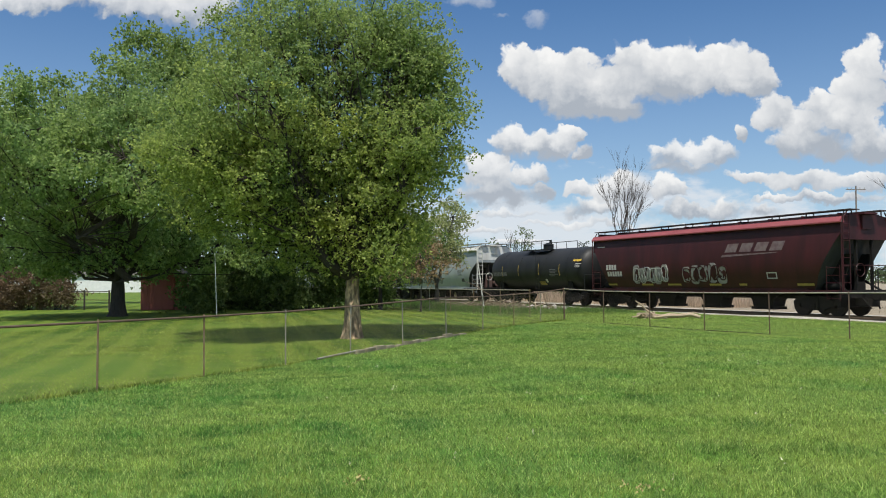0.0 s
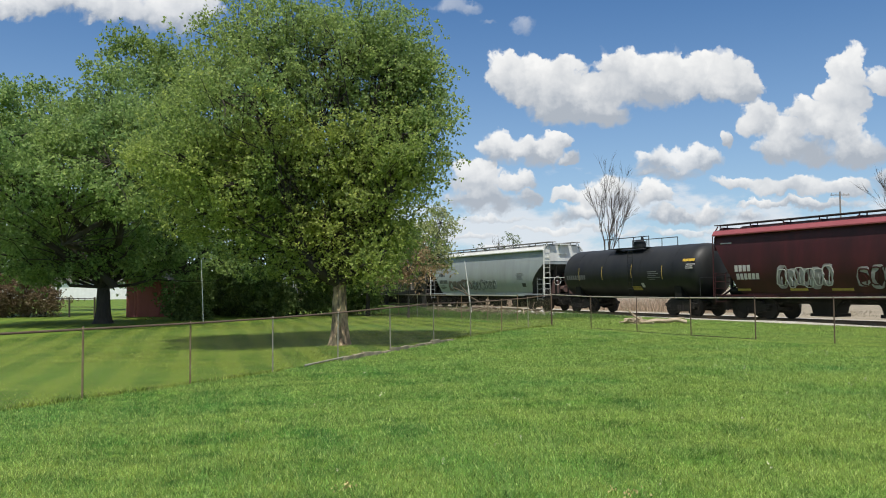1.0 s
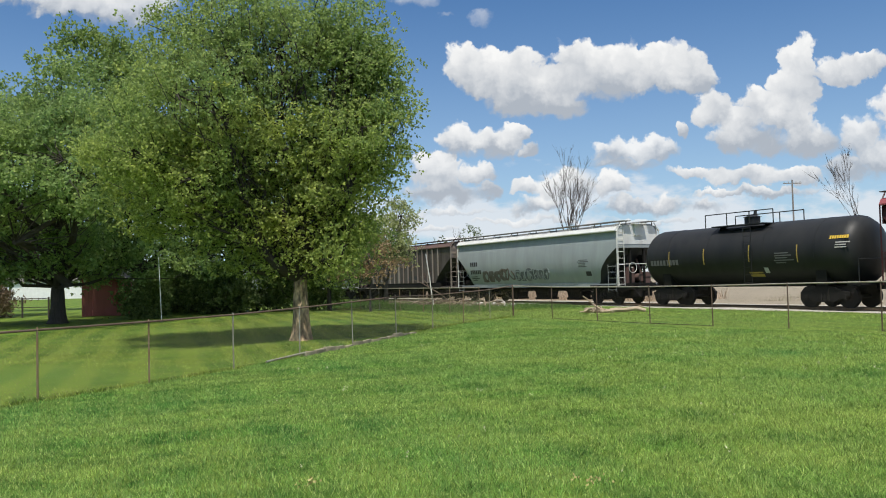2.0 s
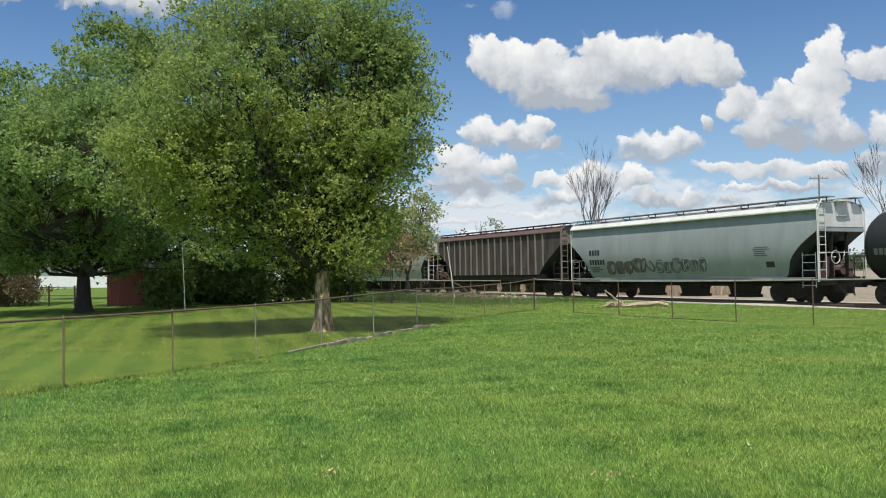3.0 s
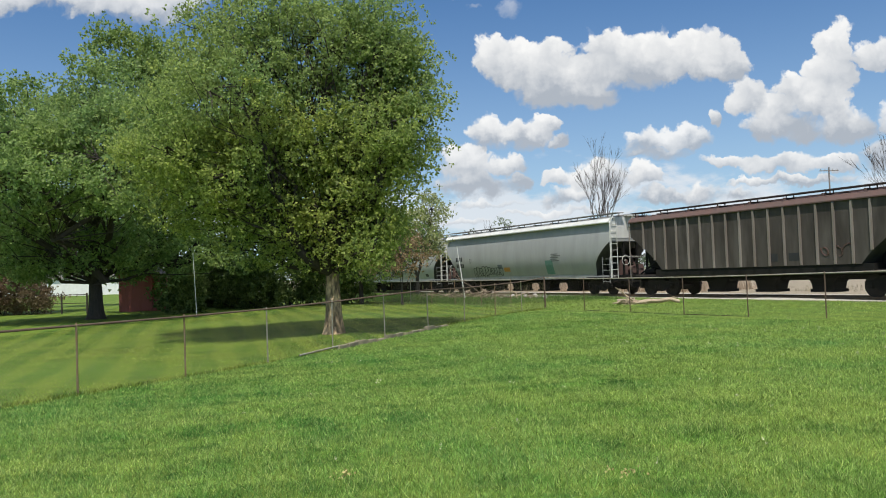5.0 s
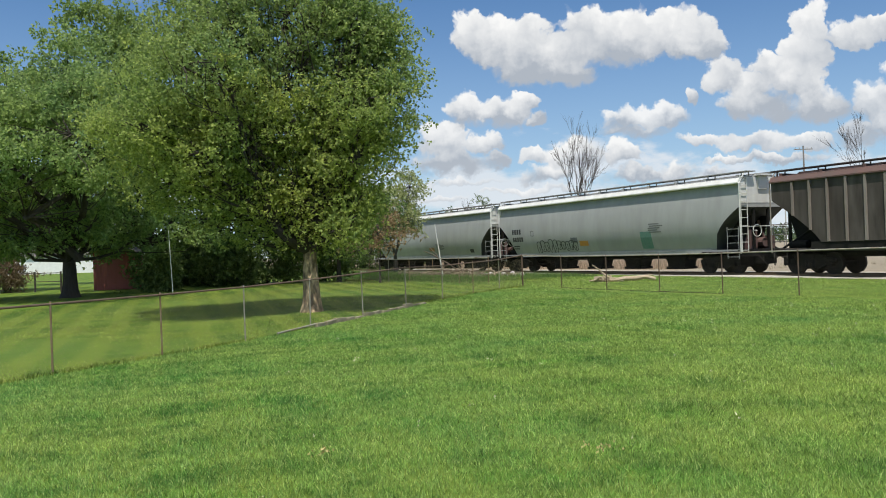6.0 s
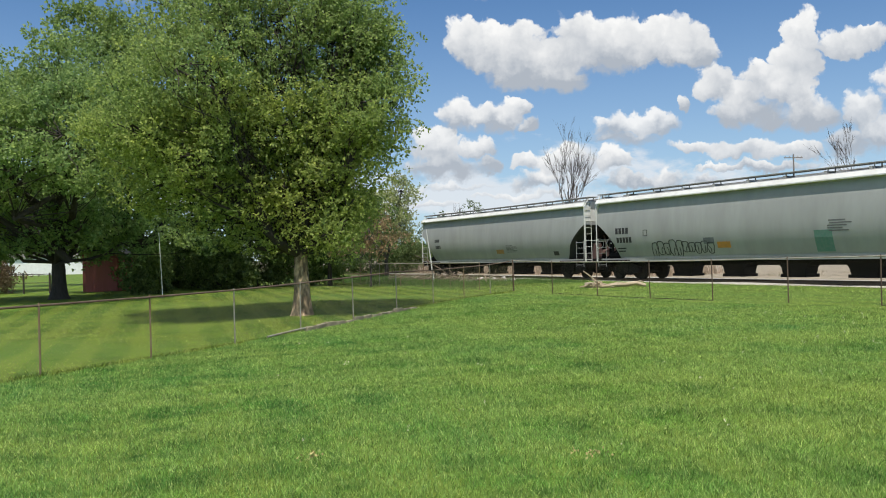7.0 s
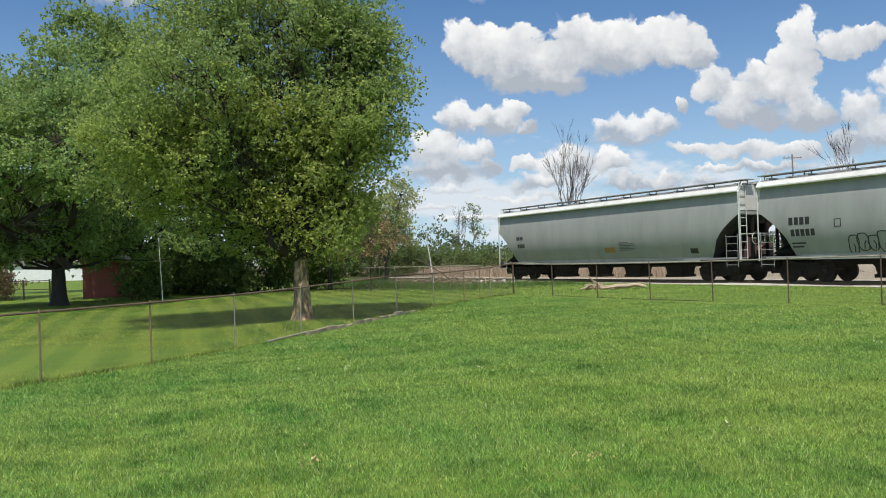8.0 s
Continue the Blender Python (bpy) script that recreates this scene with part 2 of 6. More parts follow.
def lawn_mat(name, dark, mid, pale, blade, stripes=0.15, dry=0.0):
    """Turf: tufts, wide pale patches and faint mowing stripes."""
    m = bpy.data.materials.new(name)
    m.use_nodes = True
    N, L = m.node_tree.nodes, m.node_tree.links
    b = N["Principled BSDF"]
    b.inputs["Roughness"].default_value, b.inputs["Specular IOR Level"].default_value = (0.5, 0.22) if blade else (0.8, 0.15)
    pos = N.new("ShaderNodeTexCoord").outputs["Object"]

    def noise_at(scale, detail, lo, hi, top, stretch=(1, 1, 1), turn=0.0):
        mp = N.new("ShaderNodeMapping")
        mp.inputs["Scale"].default_value, mp.inputs["Rotation"].default_value = stretch, (0, 0, turn)
        L.new(pos, mp.inputs[0])
        n = N.new("ShaderNodeTexNoise")
        n.inputs["Scale"].default_value, n.inputs["Detail"].default_value = scale, detail
        L.new(mp.outputs[0], n.inputs["Vector"])
        r = N.new("ShaderNodeMapRange")
        r.inputs["From Min"].default_value, r.inputs["From Max"].default_value, r.inputs["To Max"].default_value = lo, hi, top
        L.new(n.outputs[0], r.inputs["Value"])
        return r.outputs[0], n.outputs[0]

    def mix(f, a, c):
        n = N.new("ShaderNodeMix")
        n.data_type = "RGBA"
        for slot, v in ((0, f), (6, a), (7, c)):
            if isinstance(v, tuple):
                n.inputs[slot].default_value = v
            else:
                L.new(v, n.inputs[slot])
        return n.outputs[2]
    col = mix(noise_at(2.0, 5, 0.4, 0.58, 1.0)[0], (*dark, 1), (*mid, 1))
    col = mix(noise_at(0.33, 4, 0.4, 0.66, 0.75)[0], col, (*pale, 1))
    col = mix(noise_at(1.0, 2, 0.4, 0.6, 0.6, (0.06, 1.25, 1), TRACK_TURN)[0], col, (*pale, 1))
    col = mix(noise_at(1.0, 3, 0.52, 0.68, 0.6, (0.5, 1.5, 1), 0.4)[0], col, (*dark, 1))
    col = mix(noise_at(9.0, 3, 0.5, 0.64, 0.6)[0], col, (*dark, 1))
    col = mix(noise_at(5.0, 4, 0.54, 0.68, 0.5)[0], col, (*pale, 1))
    col = mix(noise_at(2.6, 3, 0.6, 0.7, 0.75, (0.8, 1.3, 1))[0], col, (*dark, 1))
    cool = (mid[0] * 0.75, mid[1] * 0.9, mid[2] * 1.4, 1)
    col = mix(noise_at(0.2, 5, 0.42, 0.66, 0.5)[0], col, cool)
    if dry:  # the lawn grows drier and yellower towards the open side
        sx = N.new("ShaderNodeSeparateXYZ")
        L.new(pos, sx.inputs[0])
        grade = N.new("ShaderNodeMapRange")
        grade.inputs["From Min"].default_value, grade.inputs["From Max"].default_value = -2.5, 7.0
        L.new(sx.outputs[0], grade.inputs["Value"])
        n = N.new("ShaderNodeMath")
        n.operation = "MULTIPLY"
        L.new(grade.outputs[0], n.inputs[0])
        L.new(noise_at(0.55, 5, 0.3, 0.7, dry)[0], n.inputs[1])
        col = mix(n.outputs[0], col, (pale[0] * 1.1, pale[1] * 0.97, pale[2] * 0.8, 1))
    passes = N.new("ShaderNodeTexWave")  # passes of the mower
    mp = N.new("ShaderNodeMapping")
    mp.inputs["Rotation"].default_value = (0, 0, radians(-15))
    L.new(pos, mp.inputs[0])
    L.new(mp.outputs[0], passes.inputs["Vector"])
    for slot, v in (("Scale", 0.28), ("Distortion", 1.6), ("Detail", 2.0), ("Detail Scale", 0.8)):
        passes.inputs[slot].default_value = v
    r = N.new("ShaderNodeMapRange")
    r.inputs["From Min"].default_value, r.inputs["From Max"].default_value, r.inputs["To Max"].default_value = 0.35, 0.75, stripes
    L.new(passes.outputs[1], r.inputs["Value"])
    col = mix(r.outputs[0], col, (*pale, 1))
    if blade:
        r = N.new("ShaderNodeMapRange")
        r.inputs["To Min"].default_value, r.inputs["To Max"].default_value = 0.32, 1.75
        each = N.new("ShaderNodeNewGeometry").outputs["Random Per Island"]
        L.new(each, r.inputs["Value"])
        dead = N.new("ShaderNodeMapRange")  # one blade in ten is yellowed
        dead.inputs["From Min"].default_value, dead.inputs["From Max"].default_value, dead.inputs["To Max"].default_value = 0.88, 0.9, 0.45
        L.new(each, dead.inputs["Value"])
        col = mix(dead.outputs[0], col, (0.55, 0.55, 0.22, 1))
        h = N.new("ShaderNodeHueSaturation")
        L.new(r.outputs[0], h.inputs["Value"])
        L.new(col, h.inputs["Color"])
        col = h.outputs[0]
        t = N.new("ShaderNodeBsdfTranslucent")
        L.new(col, t.inputs["Color"])
        ms = N.new("ShaderNodeMixShader")
        ms.inputs[0].default_value = 0.4
        L.new(b.outputs[0], ms.inputs[1])
        L.new(t.outputs[0], ms.inputs[2])
        L.new(ms.outputs[0], N["Material Output"].inputs["Surface"])
    else:
        bp = N.new("ShaderNodeBump")
        bp.inputs["Strength"].default_value, bp.inputs["Distance"].default_value = 0.5, 0.03
        L.new(noise_at(24, 4, 0, 1, 1)[1], bp.inputs["Height"])
        L.new(bp.outputs[0], b.inputs["Normal"])
    L.new(col, b.inputs["Base Color"])
    return m


TRACK_TURN = radians(38)
LAWN = lawn_mat("lawn_turf", (0.05, 0.1, 0.012), (0.085, 0.155, 0.018), (0.15, 0.205, 0.03), False, 0.5)
BLADE = lawn_mat("grass_blade", (0.045, 0.165, 0.028), (0.16, 0.365, 0.062), (0.36, 0.49, 0.13), True, dry=0.6)
BLADE_NEXT = lawn_mat("dull_grass_blade", (0.05, 0.1, 0.012), (0.105, 0.195, 0.02), (0.32, 0.37, 0.07), True, 0.65)
DIRT = material("field_dirt", (0.29, 0.245, 0.175), 0.95, spots=(0.2, 0.17, 0.12), scale=0.5, amount=0.7, bump=0.6, bump_scale=3)
BALLAST = material("ballast", (0.055, 0.048, 0.042), 0.95, spots=(0.03, 0.027, 0.024), scale=9, amount=0.7, bump=1.0, bump_scale=16)
STONE = material("gravel_stone", (0.38, 0.35, 0.32), 0.9, island=0.4)
GALV = material("galvanised_steel", (0.36, 0.35, 0.29), 0.65, 0.2, spots=(0.2, 0.14, 0.085), scale=6, amount=0.75, second=(0.3, 0.3, 0.28), second_scale=1.2)
RUSTY = material("rusty_steel", (0.2, 0.125, 0.07), 0.85, 0.0, spots=(0.28, 0.23, 0.16), scale=5, amount=0.6)
RAIL_RUST = material("rusted_rail", (0.11, 0.07, 0.05), 0.85, 0.1, spots=(0.18, 0.13, 0.1), scale=4, amount=0.6)
WIRE = material("fence_wire", (0.22, 0.19, 0.115), 0.75, 0.0, spots=(0.14, 0.1, 0.06), scale=2, amount=0.6)
WIRE_OLD = material("weathered_wire", (0.06, 0.05, 0.04), 0.8, 0.1, spots=(0.1, 0.075, 0.05), scale=2, amount=0.6)
BARK = material("dark_bark", (0.055, 0.045, 0.036), 0.9, spots=(0.035, 0.028, 0.022), scale=6, amount=0.9, stretch=(3, 3, 0.6), bump=1.0, bump_scale=14)
PEELED = material("peeled_bark", (0.66, 0.47, 0.28), 0.85, spots=(0.045, 0.033, 0.025), scale=4.4, amount=1.0, stretch=(2.0, 2.0, 0.8), second=(0.14, 0.095, 0.06), second_scale=2.2, second_amount=0.6, bump=1.0, bump_scale=12)
TWIG = material("bare_twig", (0.085, 0.073, 0.065), 0.9, spots=(0.05, 0.043, 0.04), scale=4)
BRUSHWOOD = material("grey_brushwood", (0.27, 0.2, 0.155), 0.9, spots=(0.17, 0.12, 0.095), scale=5, amount=0.7, per_object=0.3)
DEADWOOD = material("dead_wood", (0.5, 0.4, 0.28), 0.85, spots=(0.3, 0.22, 0.15), scale=5, amount=0.7, bump=0.6)
LEAF_YELLOW = leaf_mat("yellow_green_leaf", (0.41, 0.47, 0.12), (0.27, 0.38, 0.12), trans=0.62)
# deeper green that paints the shade seen in the upper crown
LEAF_UPPER = leaf_mat("shaded_upper_leaf", (0.26, 0.37, 0.13), (0.34, 0.42, 0.13), trans=0.6)
LEAF_GREEN = leaf_mat("mid_green_leaf", (0.235, 0.355, 0.125), (0.32, 0.41, 0.125), trans=0.6)
LEAF_DARK = leaf_mat("deep_green_leaf", (0.19, 0.29, 0.085), (0.26, 0.34, 0.095), trans=0.55)
# understory leaves, with the shade beneath the trees worked into their colour
LEAF_SHADE = leaf_mat("shade_darkened_leaf", (0.14, 0.2, 0.06), (0.18, 0.24, 0.07), trans=0.45)
LEAF_PALE = leaf_mat("pale_leaf", (0.44, 0.46, 0.22), (0.3, 0.36, 0.14), trans=0.5)
LEAF_BUSH = leaf_mat("bush_leaf", (0.13, 0.2, 0.06), (0.18, 0.22, 0.08))
LEAF_FAR = leaf_mat("far_leaf", (0.07, 0.11, 0.05), (0.1, 0.14, 0.06))
LEAF_RED = leaf_mat("red_brown_leaf", (0.22, 0.145, 0.09), (0.17, 0.135, 0.075))
LEAF_PINK = leaf_mat("pinkish_leaf", (0.36, 0.25, 0.14), (0.26, 0.2, 0.1))
DRY_GRASS = material("dry_grass", (0.47, 0.37, 0.27), 0.9, spots=(0.33, 0.25, 0.18), scale=2, island=0.35)
WEED = material("weed_leaf", (0.1, 0.19, 0.05), 0.7, spots=(0.17, 0.25, 0.07), scale=0.8, amount=0.8, island=0.4, translucent=0.35, spec=0.2)
STUBBLE = material("field_stubble", (0.31, 0.27, 0.175), 0.9, spots=(0.22, 0.2, 0.12), scale=2, island=0.35)
SHED_RED = material("barn_red_board", (0.33, 0.1, 0.08), 0.8, spots=(0.28, 0.085, 0.065), scale=3, amount=0.6, stretch=(2, 2, 0.3), bump=0.3)
SHED_DARK = material("dark_interior_board", (0.03, 0.02, 0.018), 0.9, spots=(0.05, 0.03, 0.025), scale=3)
SHINGLE = material("grey_shingle", (0.12, 0.11, 0.1), 0.9, spots=(0.2, 0.18, 0.17), scale=5)
SIDING = material("white_siding", (0.86, 0.86, 0.84), 0.6, spots=(0.66, 0.66, 0.63), scale=1.5)
BLOCK = material("weathered_block", (0.36, 0.31, 0.22), 0.9, spots=(0.16, 0.14, 0.11), scale=5, amount=0.7, per_object=0.25, bump=0.5)
POLE_WHITE = material("white_plastic_pole", (0.7, 0.7, 0.67), 0.5, spots=(0.5, 0.48, 0.44), scale=6)
POLE_GREY = material("weathered_pole", (0.24, 0.225, 0.21), 0.9, spots=(0.16, 0.145, 0.13), scale=4)
CONIFER = leaf_mat("dark_conifer", (0.03, 0.05, 0.03), (0.045, 0.07, 0.035))
FLOWER = material("pale_flower", (0.62, 0.62, 0.4), 0.8, island=0.15)
STRAW = material("straw_tuft", (0.4, 0.34, 0.14), 0.9, island=0.3)


# ---- mesh helpers ----
def box(bm, x0, x1, y0, y1, z0, z1, bevel=0.0):
    m = Matrix.Translation(((x0 + x1) / 2, (y0 + y1) / 2, (z0 + z1) / 2)) @ Matrix.Diagonal((x1 - x0, y1 - y0, z1 - z0, 1))
    made = bmesh.ops.create_cube(bm, size=1.0, matrix=m)
    if bevel:
        edges = list({e for v in made["verts"] for e in v.link_edges})
        bmesh.ops.bevel(bm, geom=edges, offset=bevel, segments=2, affect="EDGES")
    return bm


def rod(bm, a, b, r0, r1=None, n=8, caps=True):
    """A tapered round bar from a to b."""
    a, b = Vector(a), Vector(b)
    way = b - a
    m = Matrix.Translation((a + b) / 2) @ way.to_track_quat("Z", "Y").to_matrix().to_4x4()
    bmesh.ops.create_cone(bm, cap_ends=caps, segments=n, radius1=r0, radius2=r0 if r1 is None else r1, depth=way.length, matrix=m)
    return bm


def loft(bm, rings, closed=True, caps=True):
    """Faces between rings of equally many points."""
    vs = [[bm.verts.new(p) for p in ring] for ring in rings]
    n = len(vs[0])
    for a, b in zip(vs, vs[1:]):
        for i in range(n if closed else n - 1):
            j = (i + 1) % n
            bm.faces.new((a[i], a[j], b[j], b[i]))
    if caps and closed:
        bm.faces.new(list(reversed(vs[0])))
        bm.faces.new(vs[-1])
    return bm


def part(name, bm, mat, parent=None, label="", smooth=False):
    bmesh.ops.recalc_face_normals(bm, faces=bm.faces)
    data = bpy.data.meshes.new(name)
    bm.to_mesh(data)
    bm.free()
    if smooth:
        data.polygons.foreach_set("use_smooth", [True] * len(data.polygons))
        data.set_sharp_from_angle(angle=radians(40))
    data.materials.append(mat)
    ob = new(name, data)
    ob.parent = parent
    return tagged(ob, label)


def raw(name, verts, faces, mat, parent=None, label="", smooth=False):
    """A mesh from numpy arrays of points and of equally long faces."""
    data = bpy.data.meshes.new(name)
    verts, faces = np.asarray(verts, np.float32), np.asarray(faces, np.int32)
    k = faces.shape[1]
    data.vertices.add(len(verts))
    data.vertices.foreach_set("co", verts.ravel())
    data.loops.add(faces.size)
    data.loops.foreach_set("vertex_index", faces.ravel())
    data.polygons.add(len(faces))
    data.polygons.foreach_set("loop_start", np.arange(0, faces.size, k, dtype=np.int32))
    if smooth:
        data.polygons.foreach_set("use_smooth", np.ones(len(faces), bool))
    data.update(calc_edges=True)
    data.validate()
    data.materials.append(mat)
    ob = new(name, data)
    ob.parent = parent
    return tagged(ob, label)


def thing(name, m, label, category, group="", kind=""):
    ob = new(name)
    ob.matrix_world = m
    return tagged(ob, label, category, group, kind)


def smooth01(v):
    v = np.clip(v, 0, 1)
    return v * v * (3 - 2 * v)


# ---- plan ----
TRACK_AZ = radians(25.5)
ALONG = Vector((math.sin(TRACK_AZ), -math.cos(TRACK_AZ), 0))  # the way the train runs
ACROSS = Vector((math.cos(TRACK_AZ), math.sin(TRACK_AZ), 0))  # from the garden over the track
TRACK_Q, RAIL_Z = 31.6, 0.03
P1, CORNER = Vector((-5.91, 14.18, 0)), Vector((5.05, 33.3, 0))
FENCE_WAY = (CORNER - P1).normalized()


def ground_z(x, y):
    """The ground's height: the lawns fall a little towards the left-hand fence; the track lies on a low bed."""
    x, y = np.asarray(x, float), np.asarray(y, float)
    a = FENCE_WAY.x * (x - P1.x) + FENCE_WAY.y * (y - P1.y)
    q = FENCE_WAY.y * (x - P1.x) - FENCE_WAY.x * (y - P1.y)
    low = -0.26 + 0.29 * smooth01((a - 3) / 15)
    near = smooth01((a + 16) / 10)
    w = smooth01(1 - (q - 0.5) / 9.0) * near
    z = low * w * np.where(q < 0, np.clip(1 + (q + 40) / 80, 0.6, 1), 1)
    right = smooth01((x - 5) / 8) * smooth01((30 - y) / 12) * smooth01((y - 8) / 10) * 0.1
    cross = ACROSS.x * x + ACROSS.y * y
    dip = -0.06 * smooth01((cross - 24) / 5) - 0.16 * smooth01((cross - 29.5) / 0.7)
    return z + right + dip


def gz(x, y):
    return float(ground_z(x, y))


# ---- ground ----
def build_ground():
    xs = np.unique(np.concatenate([np.linspace(-1800, -60, 14), np.linspace(-60, 60, 121), np.linspace(60, 1800, 14)]))
    ys = np.unique(np.concatenate([np.linspace(-1800, -10, 12), np.linspace(-10, 70, 101), np.linspace(70, 2500, 16)]))
    X, Y = np.meshgrid(xs, ys)
    Z = ground_z(X, Y)
    nx, ny = len(xs), len(ys)
    idx = np.arange(nx * ny).reshape(ny, nx)
    faces = np.stack([idx[:-1, :-1], idx[:-1, 1:], idx[1:, 1:], idx[1:, :-1]], -1).reshape(-1, 4)
    g = raw("ground", np.stack([X, Y, Z], -1).reshape(-1, 3), faces, LAWN, smooth=True)
    tagged(g, "mown green lawn with yellowish patches", "lawn", kind="structure")
    # bare field beyond the track
    bm = bmesh.new()
    c = [ACROSS * q - ALONG * s for q, s in ((34.5, -300), (34.5, 900), (900, 900), (900, -300))]
    bm.faces.new([bm.verts.new((p.x, p.y, -0.1)) for p in c])
    f = part("field", bm, DIRT)
    tagged(f, "pale tan bare soil of a field beyond the track", "field", kind="structure")


def value_noise(x, y, seed):
    """Smooth noise in -1..1 over the plan, for many points at once."""
    grid = np.random.default_rng(seed).uniform(-1, 1, (256, 256))
    i, j = np.floor(x).astype(int), np.floor(y).astype(int)
    u, v = smooth01(x - i), smooth01(y - j)
    g = lambda a, b: grid[a % 256, b % 256]
    return (g(i, j) * (1 - u) + g(i + 1, j) * u) * (1 - v) + (g(i, j + 1) * (1 - u) + g(i + 1, j + 1) * u) * v


def build_grass():
    rng = np.random.default_rng(3)
    n = 1500000
    y = 2.2 + 28.8 * rng.random(n)
    x = -(0.55 * y + 0.4) + rng.random(n) * (1.21 * y + 0.8)
    wide = rng.random(n) < 0.1  # a thinner cover round about
    x = np.where(wide, rng.uniform(-14, 20, n), x)
    y = np.where(wide, rng.uniform(-6, 28, n), y)
    d = np.hypot(x, y)
    q = FENCE_WAY.y * (x - P1.x) - FENCE_WAY.x * (y - P1.y)
    keep = (q > 0.05) & (ACROSS.x * x + ACROSS.y * y < 18.0)
    x, y, d = x[keep], y[keep], d[keep]
    n = len(x)
    z = ground_z(x, y)
    clump = value_noise(x * 1.7, y * 1.7, 1) + 0.5 * value_noise(x * 5, y * 5, 2)
    fine = 0.6 * value_noise(x * 11, y * 11, 5) + 0.6 * value_noise(x * 23, y * 23, 6)
    h = (0.012 + 0.03 * rng.random(n) ** 1.5 + 0.03 * np.clip(fine + 0.25, 0, 1) + 0.01 * np.clip(clump, 0, 1) + 0.09 * np.clip(clump - 0.95, 0, 0.4)) * (1 + 0.7 * (rng.random(n) < 0.03))
    w = 0.0011 + 0.00024 * d
    turn = rng.uniform(0, 2 * np.pi, n)
    lean = rng.uniform(0.15, 1.2, n) * h
    la = rng.uniform(0, 2 * np.pi, n)
    base = np.stack([x, y, z - 0.004], -1)
    side = np.stack([np.cos(turn), np.sin(turn), 0 * x], -1) * w[:, None]
    tip = base + np.stack([np.cos(la) * lean, np.sin(la) * lean, h], -1)
    verts = np.stack([base - side, base + side, tip], 1).reshape(-1, 3)
    faces = np.arange(3 * n).reshape(-1, 3)
    g = raw("grass", verts, faces, BLADE)
    tagged(g, "short mown green grass blades on the lawn", "grass", kind="stuff")


# ---- fences ----
def build_fence(name, start, way, count, step, label, rust=False, height=1.2, gate_post=False, heights=None, wire=0.0012, posts=None, foot_shade=False, mesh=None):
    f = thing(name, Matrix.Translation(start), label, "fence", "chain-link fences")
    pts, tops = [], []
    rng = random.Random(len(name) + count)
    for i in range(count):
        p = start + way * (i * step)
        z = gz(p.x, p.y)
        pts.append(Vector((p.x, p.y, z)) - start)
        bm = bmesh.new()
        r = 0.034 if gate_post and i == 0 else 0.0175
        lean = Vector((rng.uniform(-0.015, 0.015), rng.uniform(-0.015, 0.015), 0))
        tall = (heights or {}).get(i, height)
        tops.append(pts[-1] + Vector((0, 0, tall)))
        top = tops[-1] + lean
        rod(bm, pts[-1] - Vector((0, 0, 0.12)), top, r, r, 8)
        rod(bm, top, top + Vector((0, 0, 0.05)), r * 1.25, r * 0.6, 8)
        part("post", bm, posts or (RUSTY if rng.random() < 0.45 or i == 2 else GALV), f)
    for a, b in zip(tops, tops[1:]):
        bm = bmesh.new()
        rod(bm, a, b, 0.021, 0.021, 7)
        part("top_rail", bm, RAIL_RUST if rust else GALV, f, "rusty top rail" if rust else "grey steel top rail")
    # dark bars added to draw the shadow line along the fence foot
    if foot_shade:
        for k, (a, b) in enumerate(zip(pts, pts[1:])):
            if k in (0, 4, 5, 8):  # no dark line in these bays
                continue
            bm = bmesh.new()
            rod(bm, a + Vector((0, 0, 0.01)), b + Vector((0, 0, 0.0)), 0.013, 0.013, 6)
            part("bottom_rail", bm, BARK, f, "dark bar standing in for the shadow line at the fence foot")
    # diamond mesh: two families of slanting wires between ground and rail
    bm = bmesh.new()
    up = Vector((0, 0, 1))
    gap, run = 0.07, height - 0.1
    total = step * (count - 1)

    def at(s):
        s = min(max(s, 0.0), total - 1e-6)
        k = int(s / step)
        return pts[k].lerp(pts[k + 1], s / step - k)
    verts, faces = [], []
    side = way.cross(up) * wire
    for sign in (1, -1):
        s = -run
        while s < total + run:
            a, b = (s, s + run * sign)
            lo, hi = 0.0, 1.0
            for edge in (0.0, total):  # cut at the ends
                t = (edge - a) / (b - a)
                if 0 < t < 1:
                    if (edge == 0.0) == (sign == 1):
                        lo = max(lo, t)
                    else:
                        hi = min(hi, t)
            if hi > lo and not (max(a, b) <= 0 or min(a, b) >= total):
                p = at(a + (b - a) * lo) + up * (0.03 + run * lo)
                q = at(a + (b - a) * hi) + up * (0.03 + run * hi)
                k = len(verts)
                o = (way * sign * -1 + up).normalized() * wire
                for c in (p, q):
                    verts += [c + o + side * 0, c - o + side, c - o - side]
                faces += [(k, k + 1, k + 4, k + 3), (k + 1, k + 2, k + 5, k + 4), (k + 2, k, k + 3, k + 5)]
            s += gap
    raw("wire_mesh", [tuple(v) for v in verts], faces, mesh or WIRE, f, "thin diamond wire mesh")
    return f


